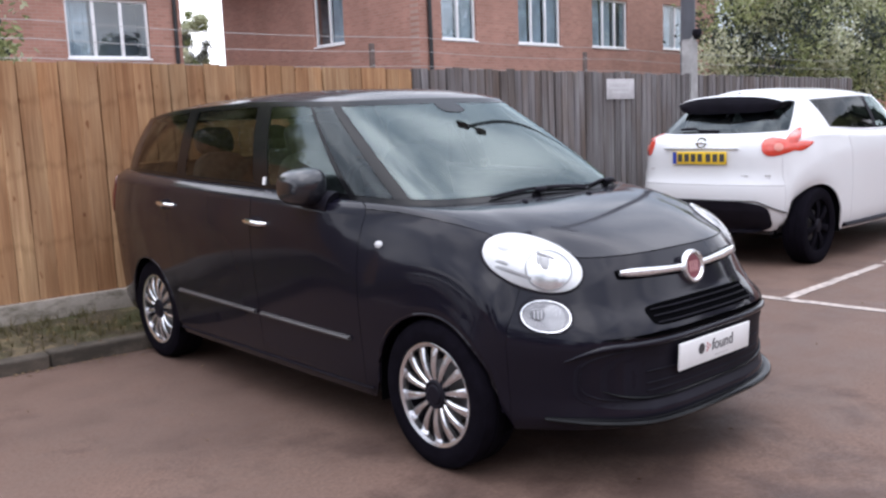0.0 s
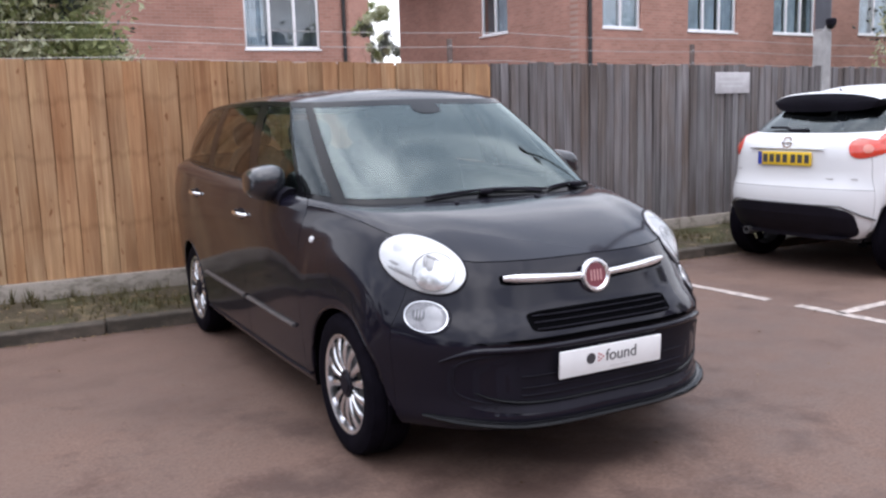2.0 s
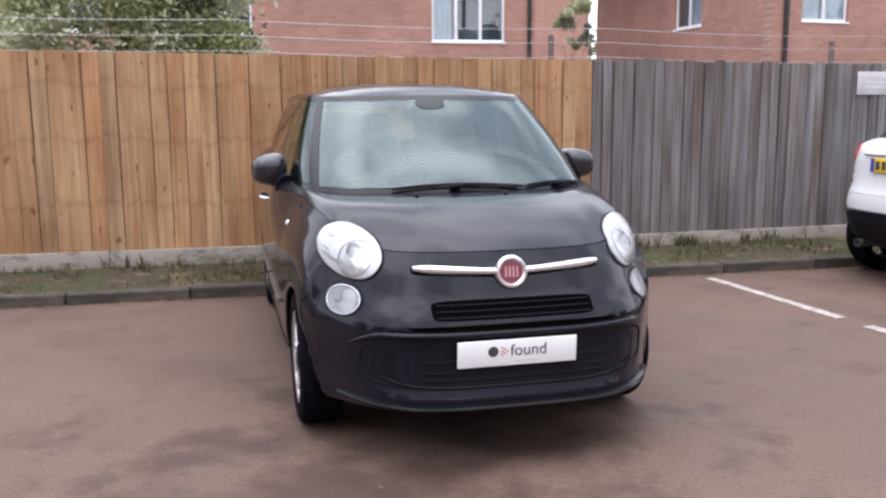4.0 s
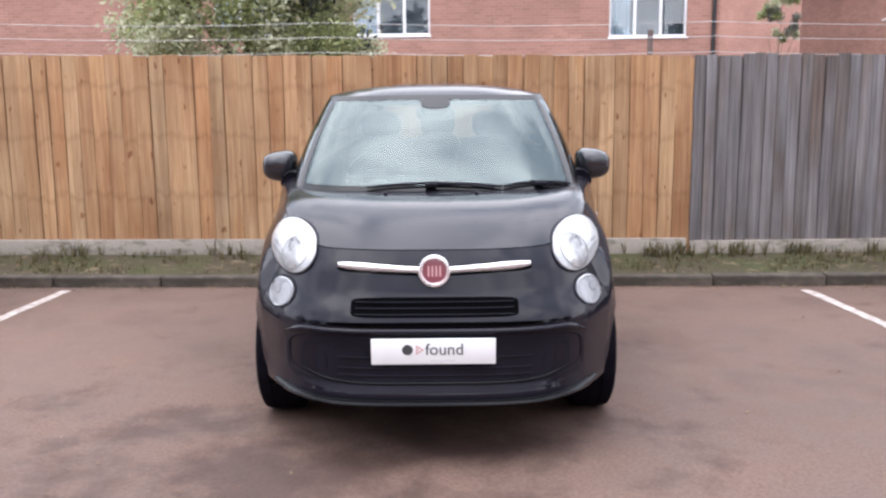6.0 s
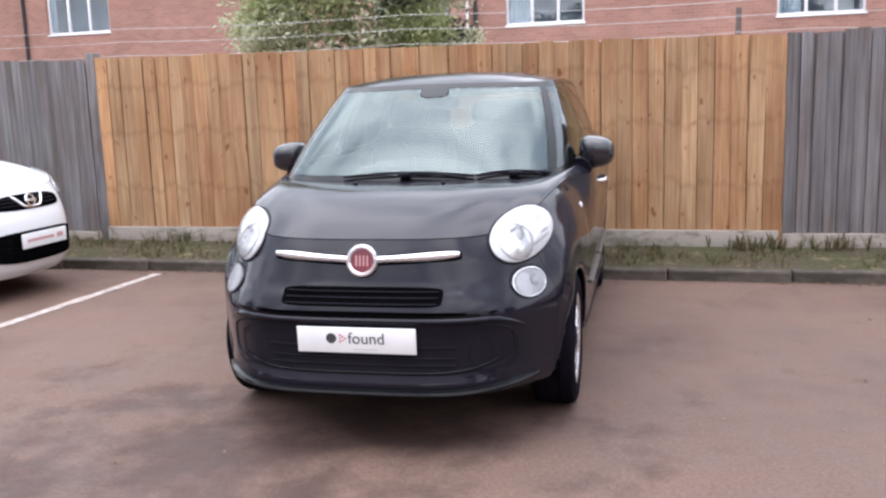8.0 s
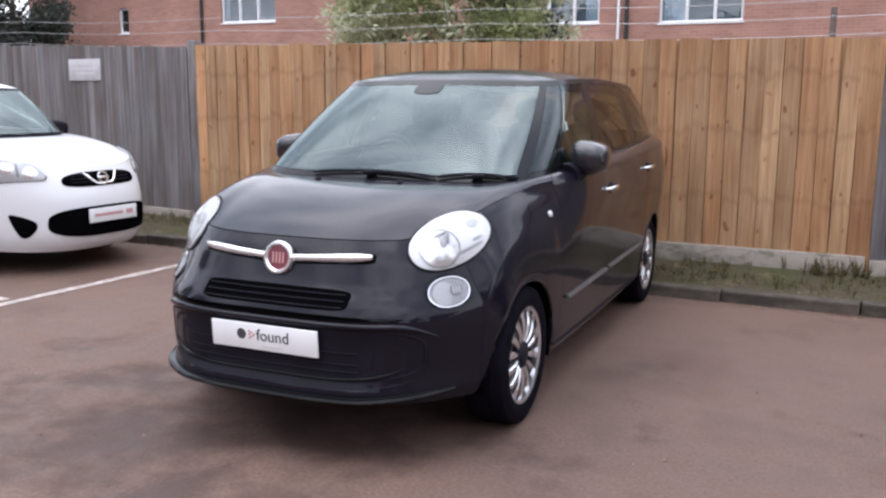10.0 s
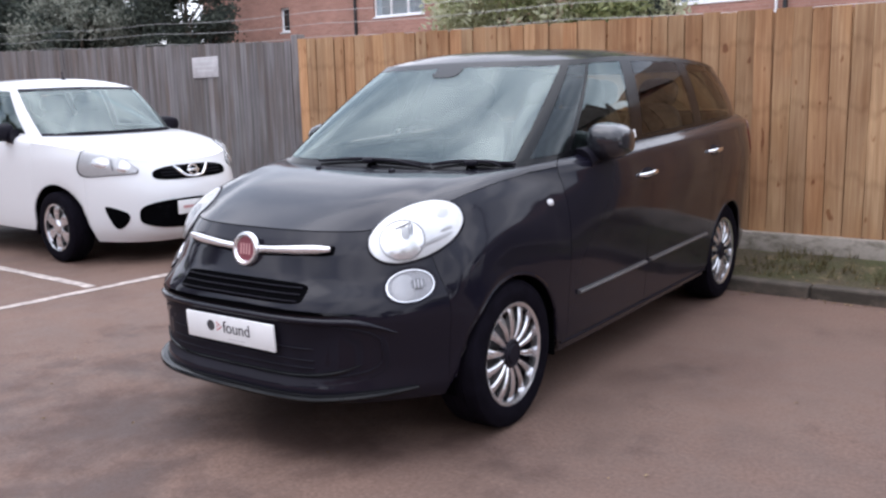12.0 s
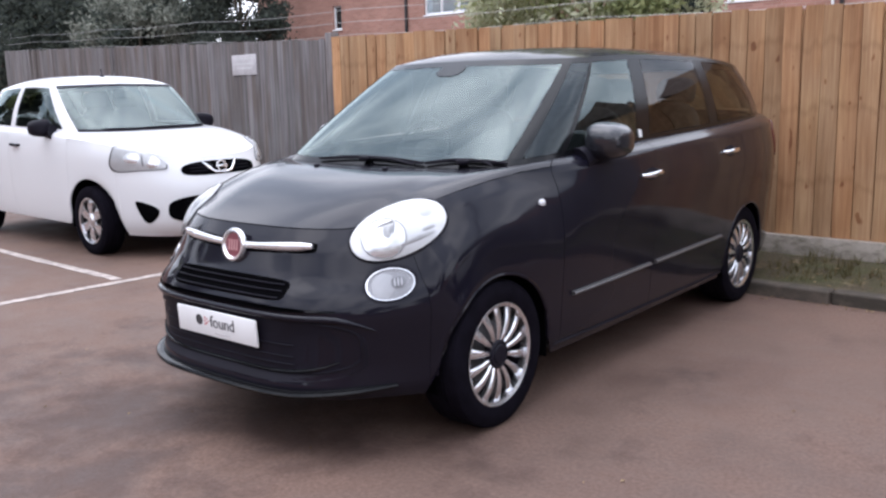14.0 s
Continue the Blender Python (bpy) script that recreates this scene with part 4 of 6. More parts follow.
        mirror_part(sh, car, q, (q * 0.888, 1.49, 1.142), (0.096, 0.125, 0.086), MIRROR_CAP, (q * 0.80, 1.36, 1.055))
        for yw in FAMILY["axles"]:
            lip = [sh.low_point(0.0, ("S", yw - 0.345 * math.cos(a))) for a in np.linspace(0.0, math.pi, 24)]
            part("wheel_arch_lip", tube([(q * (p[0] - 0.003), p[1], p[2]) for p in lip], 0.008, 8), P, car)
    sh.panel("windscreen", lambda i, j, q: glass_row(i) and Y[j] < 0.66, CAR_GLASS, car, gap=0.003, skirt=0.004)
    sh.panel("screen_border", lambda i, j, q: gh(i) and not glass_row(i) and Y[j] < 0.66, GLOSS_BLACK, car, gap=0.0)
    sh.panel("rear_window", lambda i, j, q: glass_row(i) and Y[j] > 3.95, TINTED_GLASS, car, gap=0.003, skirt=0.004)
    sh.panel("cant_rail", lambda i, j, q: rf(i) and R[i + 1][1] <= 0.16, P, car, gap=0.0, skirt=0)
    sh.panel("roof", lambda i, j, q: rf(i) and R[i + 1][1] > 0.16, ROOF_BLACK, car, gap=0.0, label="gloss black roof with a dark glass centre")
    # nose: badge bar, badge, grilles, number plate, lip
    fy = lambda x, z: sh.hit((x, -2, z), (0, 1, 0))[0].y
    for q in (1, -1):
        pts = [(q * x, fy(q * x, 0.80) - 0.008, 0.797 + 0.022 * (x / 0.4)) for x in np.linspace(0.045, 0.40, 9)]
        # flat black patch stands in for a shaded recess behind the bar
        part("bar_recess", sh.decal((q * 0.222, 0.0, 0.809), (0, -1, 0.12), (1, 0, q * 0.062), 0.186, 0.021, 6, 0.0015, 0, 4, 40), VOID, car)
        part("badge_bar", tube(pts, [0.011, 0.011, 0.011, 0.012, 0.0125, 0.0135, 0.0135, 0.0125, 0.008], 10, 1.3), SATIN_CHROME, car, "chrome bar beside the badge")
    badge = part("badge", lathe([(0.0, 0.068), (0.012, 0.068), (0.02, 0.064), (0.021, 0.056), (0.013, 0.049), (0.0, 0.049)], 40, "Z"), SATIN_CHROME, car, "round red badge in a chrome ring", pose(0, fy(0, 0.797) - 0.010, 0.797, 82))
    part("badge_face", lathe([(0.012, 0.0), (0.012, 0.04), (0.011, 0.0495), (0.0, 0.0495)], 40, "Z"), RED_ENAMEL, badge)
    part("badge_mark", join(*[box(0.007, 0.044, 0.003, (x, 0, 0.013)) for x in (-0.024, -0.008, 0.008, 0.024)]), INK_PINK, badge)
    # black sheet on the skin paints the depth shade of the upper intake
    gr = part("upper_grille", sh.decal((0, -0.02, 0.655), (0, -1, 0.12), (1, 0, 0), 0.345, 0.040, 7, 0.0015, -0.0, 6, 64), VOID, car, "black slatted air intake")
    for dz in (-0.022, 0.0, 0.022):
        part("slat", tube([(x, fy(x, 0.655 + dz) - 0.006, 0.655 + dz) for x in np.linspace(-0.325, 0.325, 15)], 0.003, 6), DARK_PLASTIC, gr)
    part("lower_grille", sh.decal((0, -0.08, 0.436), (0, -1, 0), (1, 0, 0), 0.635, 0.124, 4.0, 0.002, 0, 8, 72), DARK_PLASTIC, car, "matt black lower air intake")
    for dz in (-0.07, -0.04, 0.005):
        part("intake_slat", tube([(x, fy(x, 0.452 + dz) - 0.006, 0.452 + dz) for x in np.linspace(-0.40, 0.40, 19)], 0.003, 6), DARK_PLASTIC, car)
    loop = []
    for k in range(73):
        a = 2 * math.pi * k / 72
        ca, sa = math.cos(a), math.sin(a)
        x, z = 0.62 * math.copysign(abs(ca) ** 0.5, ca), 0.452 + 0.109 * math.copysign(abs(sa) ** 0.5, sa)
        loop.append((x, fy(x, z) - 0.002, z))
    part("intake_frame", tube(loop, 0.0035, 8), DARK_PLASTIC, car)
    # flat black strip paints the shade under the bumper roll; no groove is cut
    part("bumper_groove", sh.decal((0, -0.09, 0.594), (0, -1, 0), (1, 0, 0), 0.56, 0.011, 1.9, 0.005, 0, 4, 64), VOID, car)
    part("bumper_ledge", tube([(x, fy(x, 0.567) - 0.001, 0.566 - 0.05 * max(0.0, (abs(x) - 0.52) / 0.14) ** 2) for x in np.linspace(-0.66, 0.66, 41)], [0.003, 0.007, 0.011] + [0.014] * 35 + [0.011, 0.007, 0.003], 10), P, car)
    part("bumper_lip", tube([(x, fy(x, 0.285) - 0.012, 0.276 + 0.02 * max(0, abs(x) - 0.42) / 0.3) for x in np.linspace(-0.70, 0.70, 35)], [0.012, 0.018] + [0.024] * 31 + [0.018, 0.012], 10, 0.62), GLOSS_BLACK, car, "gloss black lower lip")
    part("intake_rim", tube([(x, fy(x, 0.350 + 0.05 * (abs(x) / 0.56) ** 6) - 0.006, 0.350 + 0.05 * (abs(x) / 0.56) ** 6) for x in np.linspace(-0.56, 0.56, 25)], [0.002, 0.004] + [0.007] * 21 + [0.004, 0.002], 8), GLOSS_BLACK, car)
    plate = part("number_plate", box(0.505, 0.010, 0.108, (0, 0, 0), 0.003), PLATE_WHITE, car, "white dealer plate with printed wording", pose(-0.006, fy(0, 0.49) - 0.022, 0.488, 3))
    part("plate_bracket", box(0.30, 0.03, 0.06, (0, 0.02, 0)), DARK_PLASTIC, plate)
    text_part("found", 0.068, INK, plate, pose(0.045, -0.0062, 0.008, 90))
    part("print_disc", lathe([(0.0, 0.0), (0.0, 0.022), (-0.0012, 0.022)], 28, "Z"), INK, plate, "", pose(-0.105, -0.0058, 0.008, 90))
    part("print_dots", join(*[box(0.007, 0.0012, 0.007, (x, 0, z)) for x, z in ((0, -0.014), (0, 0), (0, 0.014), (0.011, -0.008), (0.011, 0.008), (0.022, 0))]), INK_RED, plate, "", pose(-0.067, -0.0056, 0.008))
    bars([(0.0, 0.0, 0.10, 0.004)], 0, 0.001, INK_GREY, plate, pose(0.04, -0.0056, -0.036), "small_print")
    # wipers and washer jets
    screen = lambda x, k: sh.hit((x, -2, k), (0, 1, 0))[0]
    for x0, xp, x1 in ((-0.34, -0.02, 0.33), (0.34, 0.53, 0.69)):
        arc = [screen(x, 1.076 + 0.016 * math.sin(math.pi * (x - x0) / (x1 - x0))) + Vector((0, -0.020, 0.0)) for x in np.linspace(x0, x1, 14)]
        blade = part("wiper", tube(arc, [0.004] + [0.0065] * 12 + [0.004], 8, 1.2), DARK_PLASTIC, car, "black wiper at the foot of the windscreen")
        part("wiper_pivot", blob(tuple(screen(xp, 1.082) + Vector((0, -0.03, 0.004))), (0.032, 0.020, 0.015), 2.4), DARK_PLASTIC, blade)
        part("wiper_arm", tube([tuple(screen(xp, 1.088) + Vector((0, -0.034, 0.006))), tuple(screen((xp + x1) / 2, 1.084) + Vector((0, -0.034, 0.004))), tuple(screen(x1 - 0.04, 1.072) + Vector((0, -0.028, -0.004)))], [0.009, 0.007, 0.005], 8), DARK_PLASTIC, blade)
    for x in (-0.24, 0.2):
        h = sh.tree.ray_cast(Vector((x, 0.70, 3)), Vector((0, 0, -1)))[0]
        part("washer_jet", blob(tuple(h + Vector((0, 0, 0.004))), (0.012, 0.016, 0.008), 2.5, 12, 8), DARK_PLASTIC, car)
    top = screen(0, 1.488)
    part("sensor_patch", sh.decal(tuple(top), (0, -0.8, 0.6), (1, 0, 0), 0.082, 0.055, 2.6, 0.003, 0, 3, 28), GLOSS_BLACK, car)
    part("sensor_pod", blob(tuple(top + Vector((0, 0.06, -0.03))), (0.085, 0.05, 0.05), 3.5), CABIN, car)
    part("rear_view_mirror", blob((0, 1.60, 1.43), (0.115, 0.016, 0.036), 3.2), CABIN, car)
    running_gear(sh, car, ("alloy", 0.312, 14, 0.0080, 0.0225, ALLOY, DARK_PLASTIC), 0.738)
    cabin(sh, car, -0.36, 2.05, 3.0, 0.66, 1.4, 1.62, 1.06)
    return car


build_family_car()


# ---- ground ----
def sheet(name, verts, faces, material, kind="structure", label="", category=""):
    me = bpy.data.meshes.new(name)
    me.from_pydata(verts, [], faces)
    ob = link(me, name, material, None, "", False)
    return tagged(ob, label, category, "", kind)


sheet("ground", [(-900, -900, 0), (900, -900, 0), (900, 900, 0), (-900, 900, 0)], [(0, 1, 2, 3)], ASPHALT, "structure", "reddish brown worn tarmac with dark stains", "ground")


def painted_line(p, q, w=0.085, worn=()):
    d = (Vector(q) - Vector(p)).normalized()
    n = Vector((-d.y, d.x)) * w / 2
    steps = max(2, int((Vector(q) - Vector(p)).length / 0.12))
    verts, faces = [], []
    for i in range(steps + 1):
        c = Vector(p).lerp(Vector(q), i / steps)
        a, b = 1 + random.uniform(-0.18, 0.18), 1 + random.uniform(-0.18, 0.18)
        verts += [(c.x + n.x * a, c.y + n.y * a, 0.004), (c.x - n.x * b, c.y - n.y * b, 0.004)]
    gone = {int(f * steps) for f in worn}
    faces = [(2 * i, 2 * i + 1, 2 * i + 3, 2 * i + 2) for i in range(steps) if i not in gone]
    return sheet("parking_line", verts, faces, LINE_PAINT, "structure", "worn pale painted parking line on the tarmac", "road marking")


painted_line((-3.07, 3.55), (-3.28, 0.2))
painted_line((2.92, 3.34), (3.12, 0.2), worn=(0.50, 0.54, 0.57))
painted_line((3.07, 1.20), (6.6, 1.32), worn=(0.55,))
painted_line((-3.30, 1.40), (-7.0, 1.55))

# ---- boundary: kerb, planting strip, fence ----
fence_y = lambda x: 4.60 - 0.038 * x if -4.32 <= x <= 2.28 else (4.764 - 0.165 * (x + 4.32) if x < -4.32 else 4.513 + 0.02 * (x - 2.28))
fence_top = lambda x: 1.960 - 0.034 * (x + 4.32) if x < -4.32 else (1.930 - 0.0105 * x if x < 2.29 else 1.938 - 0.0085 * x)
kerb_y = lambda x: 3.60 - 0.03 * x

strip_v, strip_f = [], []
xs = np.linspace(-24, 22, 150)
for i, x in enumerate(xs):
    for k in range(5):
        q = k / 4
        y = kerb_y(x) + 0.11 + (fence_y(x) + 0.05 - kerb_y(x) - 0.11) * q
        strip_v.append((x, y, 0.075 + 0.045 * q + 0.03 * noise.noise((x * 2.3, y * 2.3, 3.1)) * (1 if 0 < k < 4 else 0.2)))
for i in range(len(xs) - 1):
    strip_f += [(i * 5 + k, i * 5 + k + 1, (i + 1) * 5 + k + 1, (i + 1) * 5 + k) for k in range(4)]
sheet("planting_strip", strip_v, strip_f, SOIL, "structure", "narrow strip of soil, moss and litter below the fence", "ground")

kerb = thing("kerb", "dirty concrete kerb along the planting strip", "kerb")
kerb["kind"] = "structure"
stone = box(0.905, 0.125, 0.16, (0, 0, 0), 0.014)
stone_me = bpy.data.meshes.new("kerb_stone")
stone.to_mesh(stone_me)
stone.free()
stone_me.materials.append(KERB)
for i in range(48):
    x = -22 + i * 0.915
    o = new("kerb_stone", stone_me)
    o.parent = kerb
    o.matrix_basis = pose(x, kerb_y(x) + 0.062, 0.010 + random.uniform(-0.006, 0.006), random.uniform(-1, 1), 0, -2.6 + random.uniform(-0.4, 0.4))


def board_mesh(name, w, h, material, seed, wave):
    """A feather-edged board, thick at one edge, sawn a little unevenly along its length."""
    rng = random.Random(seed)
    verts, faces = [], []
    n = 9
    for i in range(n):
        z = h * i / (n - 1)
        e, f = rng.uniform(-wave, wave), rng.uniform(-0.0012, 0.0012)
        verts += [(w / 2, 0.0, z), (w / 2, -0.003, z), (-w * 0.1 + e, -0.0145 + f, z), (-w / 2 + 0.006 + e, -0.017 + f, z), (-w / 2 + e, -0.011, z), (-w / 2 + e, 0.0, z)]
    for i in range(n - 1):
        for k in range(6):
            k2 = (k + 1) % 6
            faces.append((i * 6 + k2, i * 6 + k, (i + 1) * 6 + k, (i + 1) * 6 + k2))
    faces += [(0, 1, 2, 3, 4, 5), tuple(range(6 * n - 1, 6 * n - 7, -1))]
    me = bpy.data.meshes.new(name)
    me.from_pydata(verts, [], faces)
    me.materials.append(material)
    return me


def fence_run(name, x0, x1, pitch, w, material, label, z0, ragged):
    fence = thing(name, label, "fence")
    fence["kind"] = "structure"
    meshes = [board_mesh("board", w * (0.97 + 0.01 * k), 1.0, material, k, 0.004 if ragged < 0.01 else 0.0025) for k in range(7)]
    n = int(round((x1 - x0) / pitch))
    for i in range(n):
        x = x0 + (i + 0.5) * (x1 - x0) / n
        slope = math.degrees(math.atan2(fence_y(x + 0.02) - fence_y(x - 0.02), 0.04))
        slope = max(-10, min(4, slope))
        o = new("board", random.choice(meshes))
        o.parent = fence
        top = fence_top(x) + random.uniform(-ragged, ragged)
        o.matrix_basis = pose(x, fence_y(x) + random.uniform(-0.0015, 0.0015), z0, random.uniform(-0.25, 0.25), random.uniform(-0.3, 0.3) * (1 + 20 * ragged), slope - 8 + random.uniform(-1.5, 1.5)) @ Matrix.Diagonal((random.uniform(0.97, 1.03), random.uniform(0.9, 1.25) * (1.6 if ragged > 0.01 else 1.35), top - z0, 1))
    bk_v, bk_f = [], []
    for i in range(n + 1):
        x = x0 + (x1 - x0) * i / n
        bk_v += [(x, fence_y(min(max(x, x0 + 0.002), x1 - 0.002)) + 0.006, z0), (x, fence_y(min(max(x, x0 + 0.002), x1 - 0.002)) + 0.006, fence_top(x) - 0.02)]
    finish(raw(bk_v, [(2 * i, 2 * i + 2, 2 * i + 3, 2 * i + 1) for i in range(n)]), "overlap_backing", material, fence, "", False)
    for z in (0.45, 1.05, 1.6):
        y0, y1 = fence_y(x0 + 0.01) + 0.05, fence_y(x1 - 0.01) + 0.05
        rail = box((Vector((x1, y1)) - Vector((x0, y0))).length, 0.07, 0.08, (0, 0, 0), 0.006)
        finish(rail, "rail", material, fence, "", True, pose((x0 + x1) / 2, (y0 + y1) / 2, z, 0, 0, math.degrees(math.atan2(y1 - y0, x1 - x0))))
    return fence


def gravel_boards(x0, x1, step, z0, z1, group):
    n = max(1, int(round((x1 - x0) / step)))
    for i in range(n):
        a, b = x0 + (x1 - x0) * i / n + 0.006, x0 + (x1 - x0) * (i + 1) / n - 0.006
        g = box(b - a, 0.05, z1 - z0, (0, 0, 0), 0.006)
        m = pose((a + b) / 2, fence_y((a + b) / 2) - 0.028, (z0 + z1) / 2, 0, 0, math.degrees(math.atan2(fence_y(b) - fence_y(a), b - a)))
        tagged(finish(g, "gravel_board", CONCRETE, None, "", True, m), "pale concrete gravel board under the fence", "gravel board", group)


def fence_post(x, h, w, material, label):
    p = box(w, w, h, (0, 0, h / 2), 0.008)
    tagged(finish(p, "fence_post", material, None, "", True, pose(x, fence_y(x) + 0.045 if w < 0.14 else fence_y(x) + 0.03, 0)), label, "fence post", "fence posts")


# ---- neighbouring buildings ----
def window(parent, m, w, h, panes, fill):
    """A white upvc window set in a wall; m: its lower left corner, x along the wall, -y outward."""
    f = 0.06
    win = part("window", join(box(w, 0.07, f, (w / 2, 0, f / 2), 0.006), box(w, 0.07, f, (w / 2, 0, h - f / 2), 0.006),
                              box(f, 0.07, h - 2 * f, (f / 2, 0, h / 2), 0.006), box(f, 0.07, h - 2 * f, (w - f / 2, 0, h / 2), 0.006)), UPVC, parent, "white framed casement window", m)
    for k in range(1, panes):
        part("mullion", box(0.075, 0.075, h - 2 * f, (w * k / panes, 0, h / 2), 0.005), UPVC, win)
    pw = w / panes
    for k in range(panes):
        part("pane", box(pw - 0.07, 0.008, h - 2 * f, (pw * (k + 0.5), 0.0, h / 2)), HOUSE_GLASS, win).visible_shadow = False
    part("sill", box(w + 0.05, 0.14, 0.045, (w / 2, -0.06, -0.022), 0.008), UPVC, win)
    part("room_behind", join(box(w + 0.1, 0.02, h + 0.1, (w / 2, 0.9, h / 2)), box(0.02, 0.85, h + 0.1, (-0.05, 0.47, h / 2)), box(0.02, 0.85, h + 0.1, (w + 0.05, 0.47, h / 2)),
                             box(w, 0.85, 0.02, (w / 2, 0.47, -0.05)), box(w, 0.85, 0.02, (w / 2, 0.47, h + 0.05))), ROOM_DARK, win)
    # curtains of the room
    for k, (a, b) in enumerate(fill):
        cv, cf = [], []
        n = 14
        for i in range(n + 1):
            x = a * w + (b - a) * w * i / n
            y = 0.09 + 0.02 * math.sin(i * 2.2)
            cv += [(x, y, 0.02), (x, y, h - 0.02)]
        cf = [(2 * i, 2 * i + 2, 2 * i + 3, 2 * i + 1) for i in range(n)]
        part("curtain", raw(cv, cf), CURTAIN, win)
    return win


def wall_with_holes(parent, name, m, length, height, holes, material, thick=0.28):
    """A wall slab, x along, -y outward, with rectangular openings (x, z, w, h)."""
    xs_ = sorted({0.0, length} | {v for x, z, w, h in holes for v in (x, x + w)})
    zs_ = sorted({0.0, height} | {v for x, z, w, h in holes for v in (z, z + h)})
    solid = lambda x, z: not any(a < x < a + w and b < z < b + h for a, b, w, h in holes)
    bm = bmesh.new()
    vid = {}

    def v(x, y, z):
        k = (round(x, 4), y, round(z, 4))
        if k not in vid:
            vid[k] = bm.verts.new(k)
        return vid[k]
    cells = {(i, k) for i in range(len(xs_) - 1) for k in range(len(zs_) - 1) if solid((xs_[i] + xs_[i + 1]) / 2, (zs_[k] + zs_[k + 1]) / 2)}
    for i, k in cells:
        a, b, c, d = xs_[i], xs_[i + 1], zs_[k], zs_[k + 1]
        bm.faces.new((v(a, 0, c), v(b, 0, c), v(b, 0, d), v(a, 0, d)))
        bm.faces.new((v(a, thick, d), v(b, thick, d), v(b, thick, c), v(a, thick, c)))
        for di, dk, e in ((-1, 0, (a, c, a, d)), (1, 0, (b, d, b, c)), (0, -1, (b, c, a, c)), (0, 1, (a, d, b, d))):
            if (i + di, k + dk) not in cells:
                x0, z0, x1, z1 = e
                bm.faces.new((v(x0, 0, z0), v(x1, 0, z1), v(x1, thick, z1), v(x0, thick, z0)))
    return finish(bm, name, material, parent, "", False, m)


def pipe(parent, m, h, r, material, name="rainwater_pipe"):
    return part(name, tube([(0, -0.06, 0), (0, -0.06, h)], r, 10), material, parent, "", m)


long_house = thing("long_house", "long red brick house with white framed windows behind the fence", "building")
x_end, x_start, tilt = 6.88, -24.6, math.degrees(math.atan(-0.056))
cosl = math.cos(radians(tilt))
LH = Matrix.Translation((x_start, 19.14 - 0.056 * x_start, 0)) @ pose(0, 0, 0, 0, 0, tilt)
along = lambda x: (x - x_start) / cosl
lh_windows = [(-15.85, 3.70, 2.10, 1.35, 3, ((0.0, 0.10),)), (-5.75, 3.32, 2.05, 1.35, 3, ((0, 0.2), (0.8, 1.0))), (-2.22, 3.26, 1.97, 1.35, 3, ((0.0, 0.3),)), (4.18, 3.15, 1.91, 1.35, 3, ((0.0, 0.28),)), (-20.25, 3.50, 0.45, 0.82, 1, ())]
ll = along(x_end)
wall_with_holes(long_house, "wall", LH, ll, 6.0, [(along(x), z, w, h) for x, z, w, h, p, c in lh_windows], BRICK)
for x, z, w, h, p, c in lh_windows:
    window(long_house, LH @ pose(along(x), 0.10, z), w, h, p, c)
part("end_wall", box(0.28, 9.0, 6.0, (ll - 0.14, 4.78, 3.0)), BRICK, long_house, "", LH)
part("end_wall", box(0.28, 9.0, 6.0, (0.14, 4.78, 3.0)), BRICK, long_house, "", LH)
roof_v = [(-0.3, -0.45, 5.9), (ll + 0.3, -0.45, 5.9), (ll + 0.3, 4.6, 8.6), (-0.3, 4.6, 8.6), (-0.3, 9.7, 5.9), (ll + 0.3, 9.7, 5.9)]
rb = raw(roof_v, [(0, 1, 2, 3), (3, 2, 5, 4), (0, 3, 4), (1, 5, 2)])
part("roof", rb, ROOF_TILE, long_house, "", LH)
for x in (6.72, -16.6, -3.0):
    pipe(long_house, LH @ pose(along(x), 0, 0), 5.9, 0.05, PIPE_BLACK)
pipe(long_house, LH @ pose(along(-3.2), 0, 2.2), 2.8, 0.035, UPVC, "waste_pipe")

flats = thing("brick_flats", "red brick flats with a row of white windows", "building")
FB = Matrix.Translation((11.3, 15.0, 0)) @ pose(0, 0, 0, 0, 0, math.degrees(math.atan(0.1)))
sec = math.sqrt(1.01)
fw = [(12.13, 3.45, 1.36, 1.5, 2, ((0.0, 0.46), (0.54, 0.98))), (15.26, 3.45, 2.04, 1.5, 3, ((0, 0.30), (0.36, 0.62), (0.69, 1.0))), (18.94, 3.47, 2.08, 1.5, 3, ((0.0, 0.3), (0.36, 0.60), (0.9, 1.0))), (23.3, 3.55, 1.9, 1.5, 2, ((0.0, 0.4), (0.6, 1.0)))]
wall_with_holes(flats, "front_wall", FB, 16.0, 6.4, [((x - 11.3) * sec, z, w, h) for x, z, w, h, p, c in fw], BRICK)
for x, z, w, h, p, c in fw:
    window(flats, FB @ pose((x - 11.3) * sec, 0.10, z), w, h, p, c)
FSM = Matrix.Translation((11.3, 24.9, 0)) @ pose(0, 0, 0, 0, 0, -90)
wall_with_holes(flats, "side_wall", FSM, 9.6, 6.4, [(24.9 - 19.6, 3.6, 1.45, 1.5)], BRICK)
window(flats, FSM @ pose(24.9 - 19.6, 0.10, 3.6), 1.45, 1.5, 2, ((0.5, 0.9),))
part("roof", raw([(-0.4, -0.4, 6.3), (16.4, -0.4, 6.3), (16.4, 5, 9.0), (-0.4, 5, 9.0), (-0.4, 10.4, 6.3), (16.4, 10.4, 6.3)], [(0, 1, 2, 3), (3, 2, 5, 4), (0, 3, 4), (1, 5, 2)]), ROOF_TILE, flats, "", FB)
pipe(flats, FB @ pose(0.35, 0, 0), 6.3, 0.055, PIPE_BLACK)

